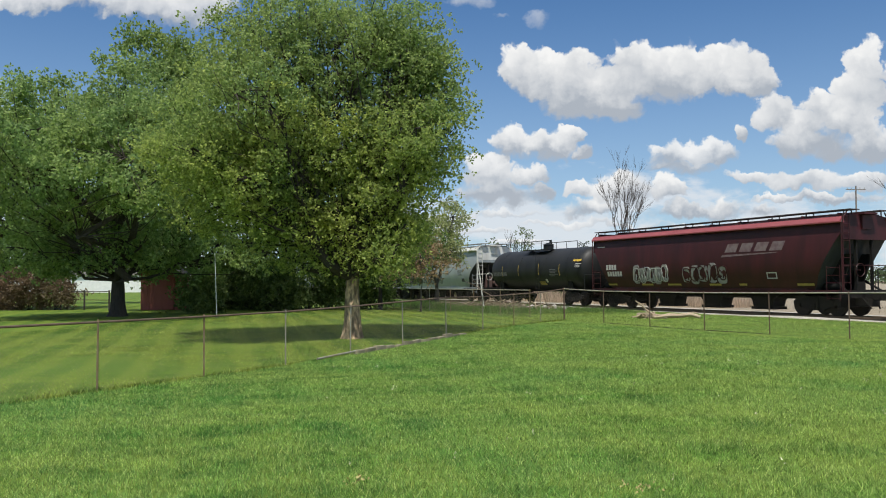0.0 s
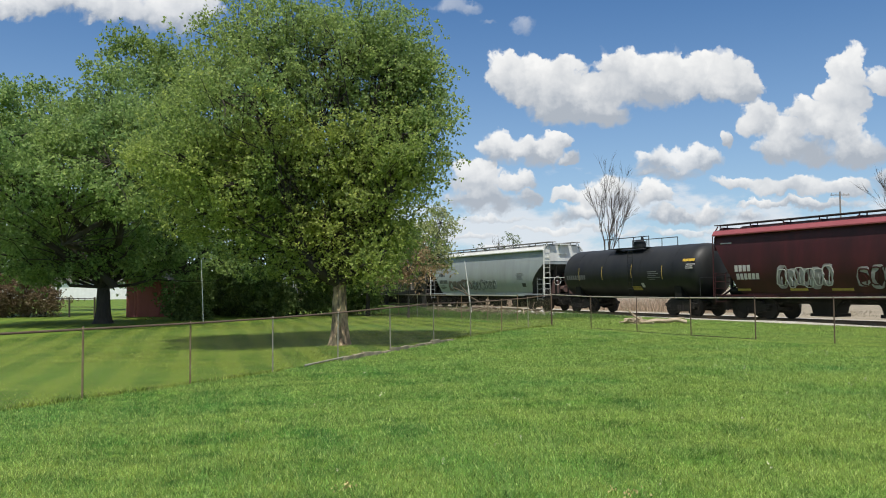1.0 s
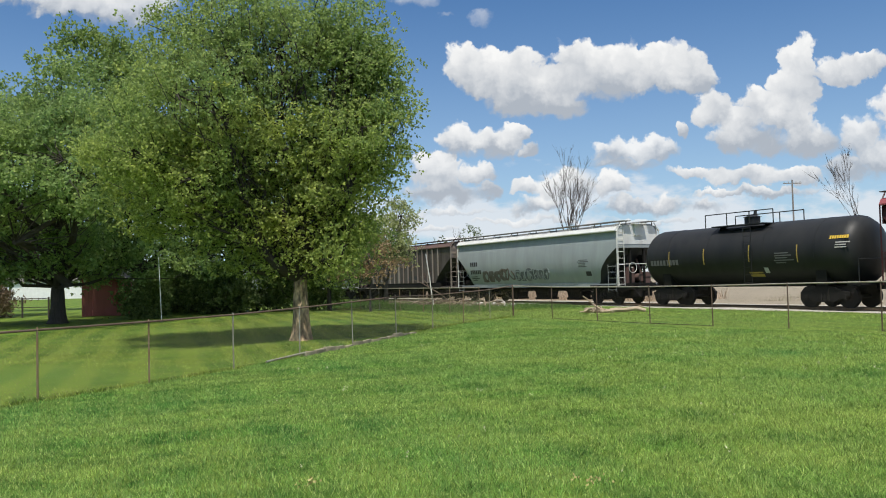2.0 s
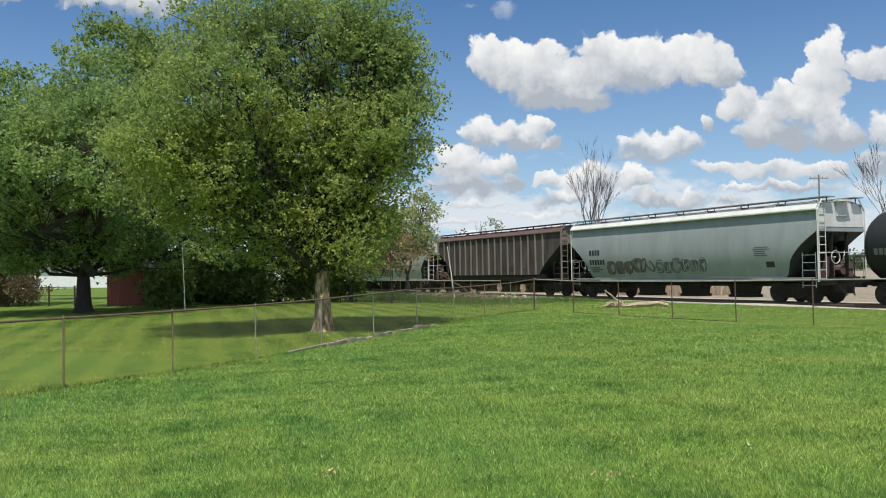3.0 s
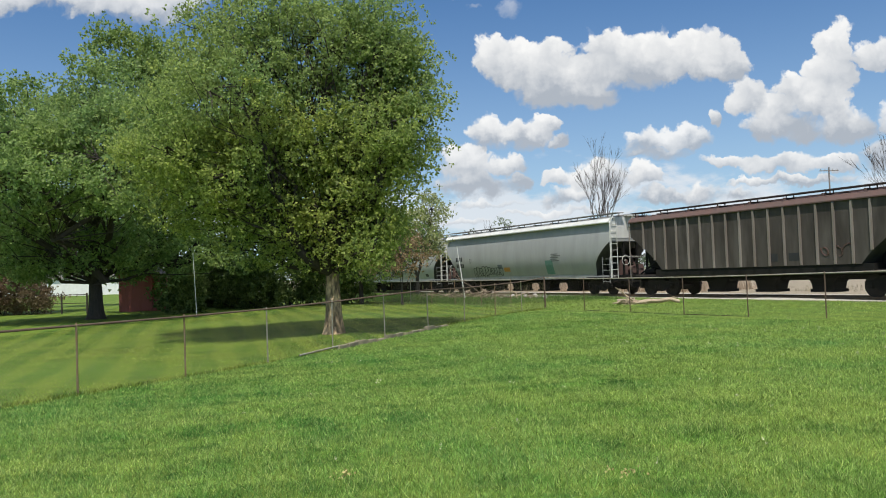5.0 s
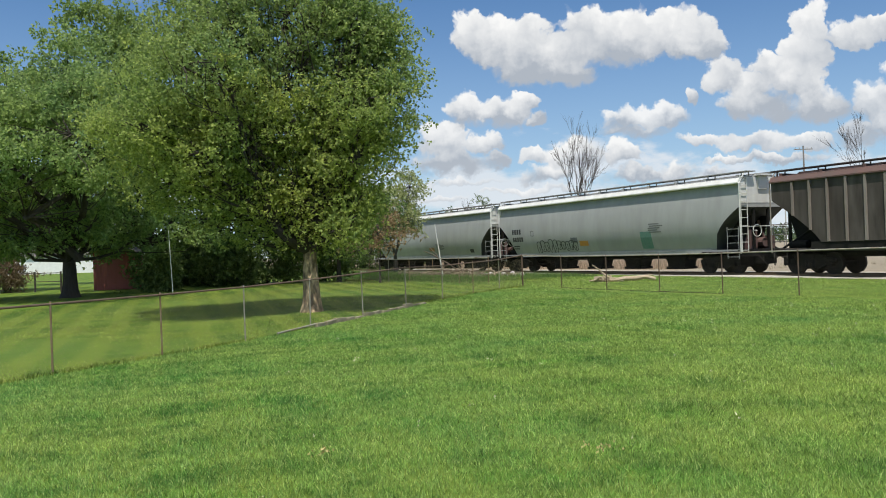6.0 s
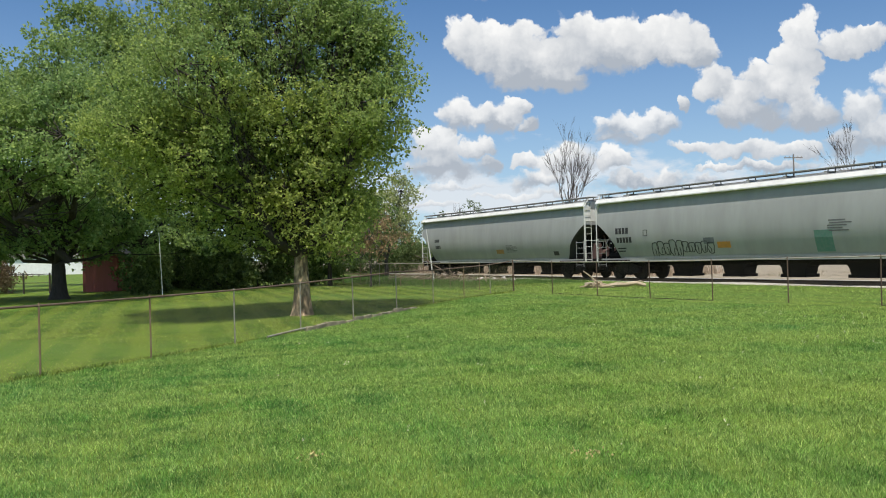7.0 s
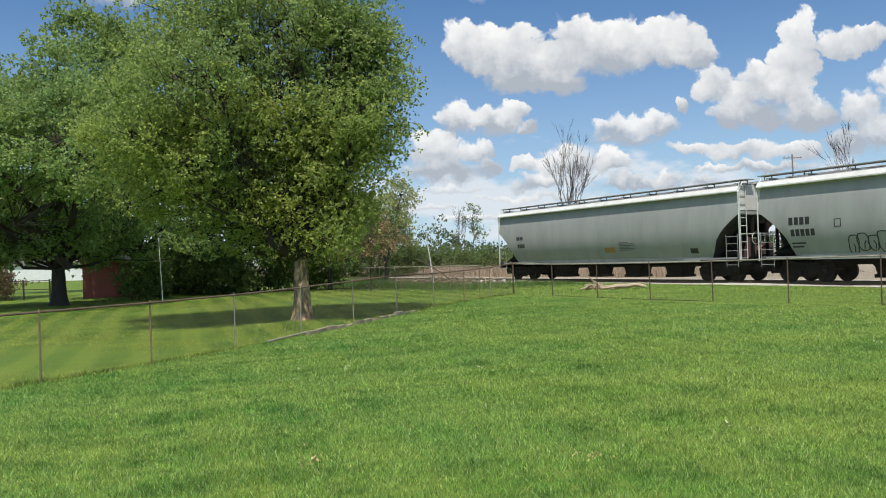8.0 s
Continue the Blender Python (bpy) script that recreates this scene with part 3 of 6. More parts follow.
# ---- trees ----
def leaves_at(rng, centres, per, spread, size, flat=0.75):
    """Leaf blades in ragged clumps round the centres, thicker towards the outside of each clump."""
    centres = np.asarray(centres, float)
    tuft = max(1, min(7, per // 8))  # leaves sit in rosettes at the twig ends
    heads = per // tuft
    big = np.repeat(rng.uniform(0.55, 1.35, len(centres)), heads)[:, None]
    c = np.repeat(centres, heads, 0)
    n = len(c)
    way = rng.normal(0, 1, (n, 3))
    way /= np.linalg.norm(way, axis=1, keepdims=True)
    off = way * (rng.random(n) ** 0.55)[:, None] * big * spread * 1.9
    spray = rng.normal(0, 1, (len(centres), 3)) * np.array([1, 1, 0.6])  # each clump is drawn out along its own twig
    spray = np.repeat(spray / (np.linalg.norm(spray, axis=1, keepdims=True) + 1e-9), heads, 0)
    along = (off * spray).sum(1, keepdims=True)
    p = c + (off * 0.78 + spray * along * 0.95) * np.array([1, 1, flat])
    p, way = np.repeat(p, tuft, 0), np.repeat(way, tuft, 0)
    n = len(p)
    a = rng.normal(0, 1, (n, 3)) + way * 0.6
    a[:, 2] -= 0.3
    a /= np.linalg.norm(a, axis=1, keepdims=True)
    b = np.cross(a, rng.normal(0, 1, (n, 3)))
    b /= np.linalg.norm(b, axis=1, keepdims=True) + 1e-9
    l = size * rng.uniform(0.65, 1.3, n)[:, None]
    p = p + a * l * rng.uniform(0.0, 0.7, n)[:, None]
    v = np.stack([p, p + a * l * 0.45 + b * l * 0.36, p + a * l, p + a * l * 0.45 - b * l * 0.36], 1).reshape(-1, 3)
    return v, np.arange(4 * n).reshape(-1, 4)


def limb(bm, a, b, r0, r1, rng, bends=4, wild=0.08):
    """A crooked tapering branch; returns its points."""
    a, b = Vector(a), Vector(b)
    length = (b - a).length
    pts = [a.lerp(b, i / bends) + (Vector(rng.normal(0, wild * length, 3)) if 0 < i < bends else Vector()) for i in range(bends + 1)]
    way = (b - a).normalized()
    e = way.cross(Vector((0.3, 0.9, 0.1)) if abs(way.z) > 0.9 else Vector((0, 0, 1))).normalized()
    g = way.cross(e)
    n = 6 if r0 < 0.08 else 9
    loft(bm, [[tuple(p + (e * math.cos(6.2832 * j / n) + g * math.sin(6.2832 * j / n)) * (r0 + (r1 - r0) * i / bends)) for j in range(n)] for i, p in enumerate(pts)])
    return pts


class Tubes:
    """Many thin crooked branches gathered into one mesh."""

    def __init__(self):
        self.v, self.f, self.n = [], [], 0

    def limb(self, a, b, r0, r1, rng, bends=3, wild=0.08, sides=5):
        a, b = np.asarray(a, float), np.asarray(b, float)
        length = np.linalg.norm(b - a) + 1e-6
        k = np.linspace(0, 1, bends + 1)[:, None]
        pts = a + (b - a) * k
        pts[1:-1] += rng.normal(0, wild * length, (bends - 1, 3))
        way = (b - a) / length
        e = np.cross(way, (0.3, 0.9, 0.1) if abs(way[2]) > 0.9 else (0, 0, 1.0))
        e /= np.linalg.norm(e)
        g = np.cross(way, e)
        w = np.linspace(0, 2 * math.pi, sides, endpoint=False)
        ring = np.cos(w)[:, None] * e + np.sin(w)[:, None] * g
        rad = r0 + (r1 - r0) * k
        self.v.append((pts[:, None] + ring[None] * rad[:, None]).reshape(-1, 3))
        i = np.arange(bends)[:, None] * sides
        j = np.arange(sides)[None]
        q = np.stack([i + j, i + (j + 1) % sides, i + sides + (j + 1) % sides, i + sides + j], -1).reshape(-1, 4)
        self.f.append(q + self.n)
        self.n += len(pts) * sides
        return pts

    def part(self, name, mat, parent):
        return tagged(raw(name, np.concatenate(self.v), np.concatenate(self.f), mat, parent, smooth=True), kind="stuff")


def tree(name, x, y, blobs, trunk_h, trunk_r, leaf_mat_, label, seed, clumps=500, per=45, leaf=0.13, spread=0.34, shell=0.55, bark=None, lower=None, lean=(0, 0), twigs=0.6, upper=None):
    """blobs: rough ellipsoids (x, y, z, rx, ry, rz) of the crown, from the foot of the tree."""
    rng = np.random.default_rng(seed)
    bark = bark or BARK
    t = thing(name, Matrix.Translation((x, y, gz(x, y))), label, "tree", "trees")
    bm = bmesh.new()
    fork = Vector((lean[0], lean[1], trunk_h))
    # flared, uneven trunk
    rings = []
    for i in range(9):
        k = i / 8
        r = trunk_r * (1.0 - 0.35 * k) * (1 + 0.42 * (1 - k) ** 8)
        c = fork * k
        rings.append([(c.x + r * (1 + 0.1 * noise.noise((seed + math.cos(w) * 1.5, math.sin(w) * 1.5, k * 3))) * math.cos(w),
                       c.y + r * (1 + 0.1 * noise.noise((seed + math.cos(w) * 1.5, math.sin(w) * 1.5, k * 3))) * math.sin(w),
                       c.z - 0.12 * (1 - k)) for w in np.linspace(0, 2 * math.pi, 14, endpoint=False)])
    loft(bm, rings)
    part("trunk", bm, lower or bark, t, smooth=True)
    tubes = Tubes()
    vol = np.array([b[3] * b[4] * b[5] for b in blobs]) ** 0.66
    centres = []
    for b, k in zip(blobs, vol / vol.sum()):
        c = Vector(b[:3])
        bl = bmesh.new()
        pts = limb(bl, fork - Vector((0, 0, 0.15)), c, trunk_r * (0.2 + 0.4 * smooth01((c.z - trunk_h - 1.0) / 3.0)), 0.03, rng, 5, 0.06)
        part("limb", bl, bark, t)
        n = max(6, int(clumps * k))
        d = rng.normal(0, 1, (n, 3))
        d /= np.linalg.norm(d, axis=1, keepdims=True)
        rad = shell + (1.0 - shell) * rng.random(n) ** 0.6
        rad *= 1 + 0.22 * np.array([noise.noise((v[0] * 2.3 + seed, v[1] * 2.3, v[2] * 2.3)) for v in d])
        here = np.array(b[:3]) + d * rad[:, None] * np.array(b[3:])
        centres.append(here)
        for j in range(int(n * twigs)):
            start = pts[2 + int(rng.integers(0, len(pts) - 2))]
            tubes.limb(start, here[j], 0.03, 0.007, rng, 3, 0.09)
    tubes.part("twig_work", bark, t)
    centres = np.concatenate(centres)
    centres = centres[centres[:, 2] > 0.5]
    high = np.zeros(len(centres), bool)
    if upper:  # sunlit yellow-green below, shaded deeper green above, put into the leaf colours
        high = centres[:, 2] + rng.normal(0, 0.8, len(centres)) > upper[0]
    for pick, mat in ((~high, leaf_mat_), (high, upper and upper[1])):
        if pick.any():
            v, f = leaves_at(rng, centres[pick], per, spread, leaf)
            tagged(raw("crown", v, f, mat, t), kind="stuff")
    return t


def shrub(name, x, y, blobs, mat, label, seed, clumps=80, per=40, leaf=0.1, spread=0.25, category="bush", stems=12, bark=None):
    rng = np.random.default_rng(seed)
    t = thing(name, Matrix.Translation((x, y, gz(x, y))), label, category, "bushes")
    tubes = Tubes()
    centres = []
    vol = np.array([b[3] * b[4] * b[5] for b in blobs]) ** 0.66
    for b, k in zip(blobs, vol / vol.sum()):
        n = max(5, int(clumps * k))
        d = rng.normal(0, 1, (n, 3))
        d /= np.linalg.norm(d, axis=1, keepdims=True)
        rad = 0.45 + 0.55 * rng.random(n) ** 0.6
        here = np.array(b[:3]) + d * rad[:, None] * np.array(b[3:])
        here[:, 2] = np.abs(here[:, 2])
        centres.append(here)
        for j in range(min(n, max(2, int(stems * k) + 1))):
            tubes.limb((b[0] * 0.9, b[1] * 0.9, -0.05), here[j], 0.025, 0.008, rng, 3, 0.06)
    tubes.part("stem_work", bark or BARK, t)
    v, f = leaves_at(rng, np.concatenate(centres), per, spread, leaf)
    tagged(raw("leaves", v, f, mat, t), kind="stuff")
    return t


def bare_tree(name, x, y, height, label, seed, spread=0.32, stems=5, depth=4, r=0.16):
    rng = np.random.default_rng(seed)
    t = thing(name, Matrix.Translation((x, y, gz(x, y))), label, "tree", "trees")
    bm = bmesh.new()
    tubes = Tubes()

    def grow(a, way, length, rad, level):
        b = a + way * length
        tubes.limb(a, b, rad, rad * 0.55, rng, 3, 0.03)
        if level == 0:
            return
        for i in range(3 if level > 1 else 4):
            k = rng.uniform(0.35, 1.0)
            w = (way + Vector(rng.normal(0, spread, 3)) + Vector((0, 0, 0.12))).normalized()
            grow(a.lerp(b, k), w, length * rng.uniform(0.45, 0.72), max(rad * 0.5, 0.012), level - 1)
    rod(bm, (0, 0, -0.2), (0, 0, height * 0.2), r * 1.3, r, 9)
    part("trunk", bm, TWIG, t)
    for i in range(stems):
        w = Vector((rng.normal(0, spread * 0.7), rng.normal(0, spread * 0.7), 1)).normalized()
        grow(Vector((0, 0, height * 0.18)), w, height * rng.uniform(0.38, 0.5), r * 0.55, depth - 1)
    tubes.part("twig_work", TWIG, t)
    return t


# ---- railway ----
def car_pose(s):
    p = ACROSS * TRACK_Q + ALONG * s
    return pose(p.x, p.y, RAIL_Z, 0, 0, math.degrees(math.atan2(ALONG.y, ALONG.x)))


def build_track():
    bed = thing("track_bed", car_pose(0), "pale grey crushed-stone ballast bed of the railway", "ballast", kind="structure")
    bm = bmesh.new()
    n = 90
    rings = []
    for i in range(n + 1):
        x = -420 + 620 * i / n
        rings.append([(x, y, z) for y, z in ((-3.2, -0.24), (-2.1, -0.11), (-0.7, -0.1), (0.7, -0.1), (2.1, -0.11), (2.9, -0.24))])
    loft(bm, rings, closed=False, caps=False)
    part("ballast", bm, BALLAST, bed)
    for y0, y1, top in ((-2.1, -1.6, -0.05), (2.5, 3.3, -0.1)):  # pale gravel along both edges
        bm = bmesh.new()
        rings = []
        for i in range(260):
            x = -260 + 1.4 * i
            w = 0.16 * noise.noise((x * 0.4, y0, 0.0)) + 0.1 * noise.noise((x * 1.7, y0, 3.0))
            z = top + (0.09 * noise.noise((x * 0.22, y0, 7.0)) - 0.02 if y0 < 0 else 0.0)  # sinks under the turf in places
            rings.append([(x, y0 + w, z - 0.06), (x, y0 + 0.25 + w, z + 0.02), (x, y1 - 0.2, z + 0.03), (x, y1, z - 0.06)])
        loft(bm, rings, closed=False, caps=False)
        part("gravel_verge", bm, VERGE, bed, "pale tan gravel")
    for y in (-0.7525, 0.7525):
        bm = bmesh.new()
        box(bm, -420, 200, y - 0.035, y + 0.035, -0.045, 0.0)
        box(bm, -420, 200, y - 0.012, y + 0.012, -0.13, -0.045)
        box(bm, -420, 200, y - 0.07, y + 0.07, -0.15, -0.13)
        part("rail", bm, RUSTY, bed, "worn steel rail")
    bm = bmesh.new()
    box(bm, -0.11, 0.11, -1.3, 1.3, -0.2, -0.075)
    first = part("sleeper", bm, BARK, bed)
    for i in range(1, 200):
        o = new("sleeper", first.data)
        o.parent, o.location = bed, (-130 + 0.62 * i, 0, 0)


VERGE = material("pale_gravel", (0.47, 0.44, 0.38), 0.95, spots=(0.33, 0.3, 0.25), scale=6, amount=0.7, bump=0.8, bump_scale=12)


def paint(name, base, grime, streak=0.5, rough=0.5):
    return material(name, base, rough, spots=grime, scale=1.4, amount=streak, stretch=(1.6, 1.6, 0.35), second=grime, second_scale=0.5, second_amount=streak * 0.6, bump=0.08, bump_scale=3, spec=0.3)


RED_PAINT = paint("oxide_red_paint", (0.068, 0.015, 0.018), (0.026, 0.01, 0.011), 0.65)
# lighter red for the upward-facing top chord, with its sunlight in the colour
RED_SUNLIT = paint("sunlit_red_paint", (0.32, 0.085, 0.095), (0.2, 0.05, 0.055), 0.3)
GRATING = material("walkway_grating", (0.32, 0.31, 0.29), 0.8, spots=(0.2, 0.18, 0.16), scale=5)
DARK_GRATING = material("dark_walkway_grating", (0.05, 0.035, 0.035), 0.85, spots=(0.08, 0.05, 0.045), scale=5)
GREY_PAINT = paint("pale_grey_paint", (0.375, 0.385, 0.375), (0.25, 0.25, 0.24), 0.35, 0.42)
GREY_COOL = paint("cool_grey_paint", (0.335, 0.375, 0.38), (0.22, 0.23, 0.23), 0.35, 0.42)
WHITE_PAINT = paint("white_paint", (0.72, 0.73, 0.7), (0.45, 0.42, 0.38), 0.35)
BLACK_PAINT = paint("black_paint", (0.012, 0.0135, 0.015), (0.026, 0.026, 0.025), 0.6, 0.5)
BROWN_PAINT = paint("weathered_brown_paint", (0.118, 0.104, 0.092), (0.045, 0.036, 0.031), 0.85, 0.7)
BROWN_RUST = paint("brown_rust", (0.15, 0.085, 0.075), (0.1, 0.08, 0.07), 0.6, 0.8)
UNDER = paint("black_running_gear", (0.009, 0.0085, 0.008), (0.02, 0.018, 0.015), 0.6, 0.85)
# dark tone that paints the shade under the hoppers' sloping ends
SLOPE_SHADE = paint("shaded_end_sheet", (0.085, 0.088, 0.084), (0.04, 0.04, 0.037), 0.6, 0.85)
WHEEL_STEEL = material("wheel_steel", (0.025, 0.022, 0.02), 0.7, 0.4, spots=(0.045, 0.032, 0.025), scale=6)
YELLOW_MARK = material("yellow_marking", (0.7, 0.45, 0.05), 0.6)
ORANGE_MARK = material("orange_marking", (0.6, 0.27, 0.05), 0.7, spots=(0.35, 0.2, 0.08), scale=7, amount=0.5)
GREEN_MARK = material("green_marking", (0.11, 0.24, 0.19), 0.8, spots=(0.2, 0.28, 0.25), scale=9)
DARK_MARK = material("black_marking", (0.03, 0.03, 0.032), 0.6)
PALE_MARK = material("pale_marking", (0.5, 0.49, 0.46), 0.7, spots=(0.3, 0.27, 0.26), scale=4)
PALE_DIM = material("worn_pale_marking", (0.17, 0.13, 0.13), 0.75, spots=(0.1, 0.05, 0.055), scale=4, amount=0.8)
PALE_DARK = material("dim_marking", (0.13, 0.13, 0.13), 0.7)
YELLOW_DULL = material("dirty_yellow_marking", (0.42, 0.3, 0.06), 0.7, spots=(0.2, 0.15, 0.06), scale=5)
ORANGE_DULL = material("dirty_orange_marking", (0.42, 0.24, 0.08), 0.7, spots=(0.25, 0.17, 0.1), scale=5)
GRAFFITI_GREY = material("faded_grey_spray", (0.33, 0.32, 0.31), 0.75, spots=(0.16, 0.13, 0.13), scale=3, amount=0.8)
GRAFFITI_BROWN = material("brown_spray", (0.12, 0.095, 0.08), 0.75, spots=(0.2, 0.19, 0.18), scale=2.5, amount=0.7)
GRAFFITI_DARK = material("dark_spray", (0.1, 0.11, 0.12), 0.75, spots=(0.22, 0.24, 0.25), scale=2.5, amount=0.7)
RIB_PAINT = paint("pale_rib_paint", (0.3, 0.27, 0.24), (0.16, 0.12, 0.1), 0.6, 0.8)
SPEED = 11.04
CARS, AXLES = [], {}


def truck(car, x):
    """A two-axle truck under a car at x: side frames, springs, bolster and two turning wheelsets."""
    bm = bmesh.new()
    for y in (-1.0, 1.0):
        prof = [(-1.15, 0.52), (-1.15, 0.66), (-0.75, 0.72), (-0.45, 0.86), (0.45, 0.86), (0.75, 0.72), (1.15, 0.66), (1.15, 0.52), (0.8, 0.42), (0.4, 0.24), (-0.4, 0.24), (-0.8, 0.42)]
        loft(bm, [[(px, y - 0.07, pz) for px, pz in prof], [(px, y + 0.07, pz) for px, pz in prof]])
        for k in (-0.17, 0.0, 0.17):
            rod(bm, (k, y - 0.1, 0.3), (k, y - 0.1, 0.56), 0.07, 0.07, 8)
        for k in (-0.89, 0.89):
            box(bm, k - 0.13, k + 0.13, y - 0.13, y + 0.13, 0.36, 0.6, 0.03)
    box(bm, -0.2, 0.2, -1.1, 1.1, 0.5, 0.82)
    t = part("truck", bm, UNDER, car, "black cast-steel truck")
    t.location = (x, 0, 0)
    for k in (-0.89, 0.89):
        bm = bmesh.new()
        for y in (-0.75, 0.75):
            s = 1 if y > 0 else -1
            rod(bm, (0, y - 0.065, 0), (0, y + 0.065, 0), 0.46, 0.46, 28)
            rod(bm, (0, y - s * 0.09, 0), (0, y - s * 0.06, 0), 0.485, 0.485, 28)
            for w in range(4):  # cast holes and hub
                c, z = math.cos(w * math.pi / 2) * 0.27, math.sin(w * math.pi / 2) * 0.27
                rod(bm, (c, y + s * 0.06, z), (c, y + s * 0.075, z), 0.06, 0.05, 8)
            rod(bm, (0, y + s * 0.06, 0), (0, y + s * 0.3, 0), 0.12, 0.1, 12)
        rod(bm, (0, -1.05, 0), (0, 1.05, 0), 0.08, 0.08, 10)
        w = part("wheelset", bm, WHEEL_STEEL, t, "dark steel wheelset")
        w.location = (k, 0, 0.46)
        AXLES.setdefault(car.name, []).append((w, pose(k, 0, 0.46)))


def couplers(car, half):
    for s in (-1, 1):
        bm = bmesh.new()
        box(bm, *sorted((s * (half - 0.5), s * (half + 0.62))), -0.09, 0.09, 0.78, 0.95)
        box(bm, *sorted((s * (half + 0.4), s * (half + 0.72))), -0.17, 0.17, 0.7, 1.0, 0.03)
        part("coupler", bm, UNDER, car)


def ladder(car, x, z0, z1, mat, side=-1, width=0.42, y=1.56, along=True):
    bm = bmesh.new()
    a, b = x - width / 2, x + width / 2
    for k in (a, b):
        rod(bm, (k, side * y, z0), (k, side * y, z1), 0.013, 0.013, 6)
    n = int((z1 - z0) / 0.36)
    for i in range(n + 1):
        z = z0 + 0.1 + i * (z1 - z0 - 0.2) / n
        rod(bm, (a, side * y, z), (b, side * y, z), 0.011, 0.011, 6)
    part("ladder", bm, mat, car)


def end_ladder(car, x, z0, z1, mat, y0=-1.5, width=0.42):
    bm = bmesh.new()
    for k in (y0, y0 + width):
        rod(bm, (x, k, z0), (x, k, z1), 0.02, 0.02, 6)
    n = int((z1 - z0) / 0.36)
    for i in range(n + 1):
        z = z0 + 0.1 + i * (z1 - z0 - 0.2) / n
        rod(bm, (x, y0, z), (x, y0 + width, z), 0.014, 0.014, 6)
    part("ladder", bm, mat, car)


def side_y(z):
    """Half width of a rounded hopper body at height z above the rail."""
    return 1.6 - (0.37 * ((2.5 - z) / 1.45) ** 2 if z < 2.5 else 0.075 * (z - 2.5) ** 2)


def flat_y(z):
    return 1.53


def shell_y(z):
    """Half width of the tank at height z."""
    return math.sqrt(max(0.0, 1.47 ** 2 - (z - 2.36) ** 2))


def plate(bm, x0, x1, z0, z1, surf, out=0.006):
    """A thin painted patch that follows the side of a wagon."""
    n = max(1, int((z1 - z0) / 0.25))
    rings = []
    for i in range(n + 1):
        z = z0 + (z1 - z0) * i / n
        y = -surf(z)
        rings.append([(x0, y - out, z), (x1, y - out, z), (x1, y + 0.02, z), (x0, y + 0.02, z)])
    loft(bm, rings)


def glyph_bars(bm, x, z, h, count, surf, gap=0.35, width=0.62):
    """Bars in place of lettering."""
    w = h * width
    for i in range(count):
        k = x + i * w * (1 + gap)
        plate(bm, k, k + w, z, z + h, surf)


def stroke(bm, pts, r, surf, out=0.008):
    """A painted stroke along points (x, z) of the side."""
    for (x0, z0), (x1, z1) in zip(pts, pts[1:]):
        d = Vector((x1 - x0, z1 - z0))
        if d.length < 1e-4:
            continue
        n = Vector((-d.y, d.x)).normalized() * r
        e = d.normalized() * r * 0.5
        q = [(x0 - e.x + n.x, z0 - e.y + n.y), (x0 - e.x - n.x, z0 - e.y - n.y), (x1 + e.x - n.x, z1 + e.y - n.y), (x1 + e.x + n.x, z1 + e.y + n.y)]
        loft(bm, [[(a, -surf(b) + 0.02, b) for a, b in q], [(a, -surf(b) - out, b) for a, b in q]])


def graffiti(car, x0, x1, z0, z1, mat, seed, surf, letters=6, r=0.04, label="spray-painted scrawl", out=0.02):
    """Round scrawled shapes, one loop after another."""
    rng = random.Random(seed)
    bm = bmesh.new()
    w = (x1 - x0) / letters
    h = z1 - z0
    for i in range(letters):
        cx, cz = x0 + (i + 0.5) * w + rng.uniform(-0.2, 0.2) * w, z0 + h * rng.uniform(0.42, 0.58)
        a0, span, tilt = rng.uniform(0, 6.28), rng.uniform(3.2, 6.6), rng.uniform(-0.5, 0.7)
        rw, rh = w * rng.uniform(0.35, 0.62), h * rng.uniform(0.3, 0.48)
        pts = []
        for k in range(17):
            a = a0 + span * k / 16
            dz = math.sin(a) * rh * (1 - 0.25 * k / 16)
            pts.append((cx + math.cos(a) * rw * (1 - 0.35 * k / 16) + tilt * dz, cz + dz))
        stroke(bm, pts, r, surf, out)
    tagged(part("graffiti", bm, mat, car, label), kind="stuff")


def bubble_outline(car, x0, x1, z0, z1, mat, seed, surf, letters=6, r=0.022, label="black outlined graffiti", out=0.008):
    """Swollen outlined shapes that overlap, each with a short inner line."""
    rng = random.Random(seed)
    bm = bmesh.new()
    w, h = (x1 - x0) / letters, z1 - z0
    for i in range(letters):
        cx, lo, hi = x0 + (i + 0.5) * w, z0 + h * rng.uniform(0, 0.18), z1 - h * rng.uniform(0, 0.22)
        tilt, waist = rng.uniform(-0.1, 0.25), rng.uniform(0.6, 1.0)
        pts = []
        for k in range(19):
            a = -1.2 + 6.0 * k / 18
            c, q = math.cos(a), math.sin(a)
            sz = math.copysign(abs(q) ** 0.6, q) * (hi - lo) / 2
            sx = math.copysign(abs(c) ** 0.6, c) * w * 0.56 * (waist if q < 0 else 1.0) * rng.uniform(0.86, 1.1)
            pts.append((cx + sx + tilt * sz, (lo + hi) / 2 + sz))
        stroke(bm, pts, r, surf, out)
        m = cx + rng.uniform(-0.1, 0.1) * w
        stroke(bm, [(m, lo + (hi - lo) * 0.12), (m + 0.04, lo + (hi - lo) * 0.4), (m + rng.uniform(-0.12, 0.16), lo + (hi - lo) * rng.uniform(0.5, 0.75))], r, surf, out)
    tagged(part("graffiti", bm, mat, car, label), kind="stuff")


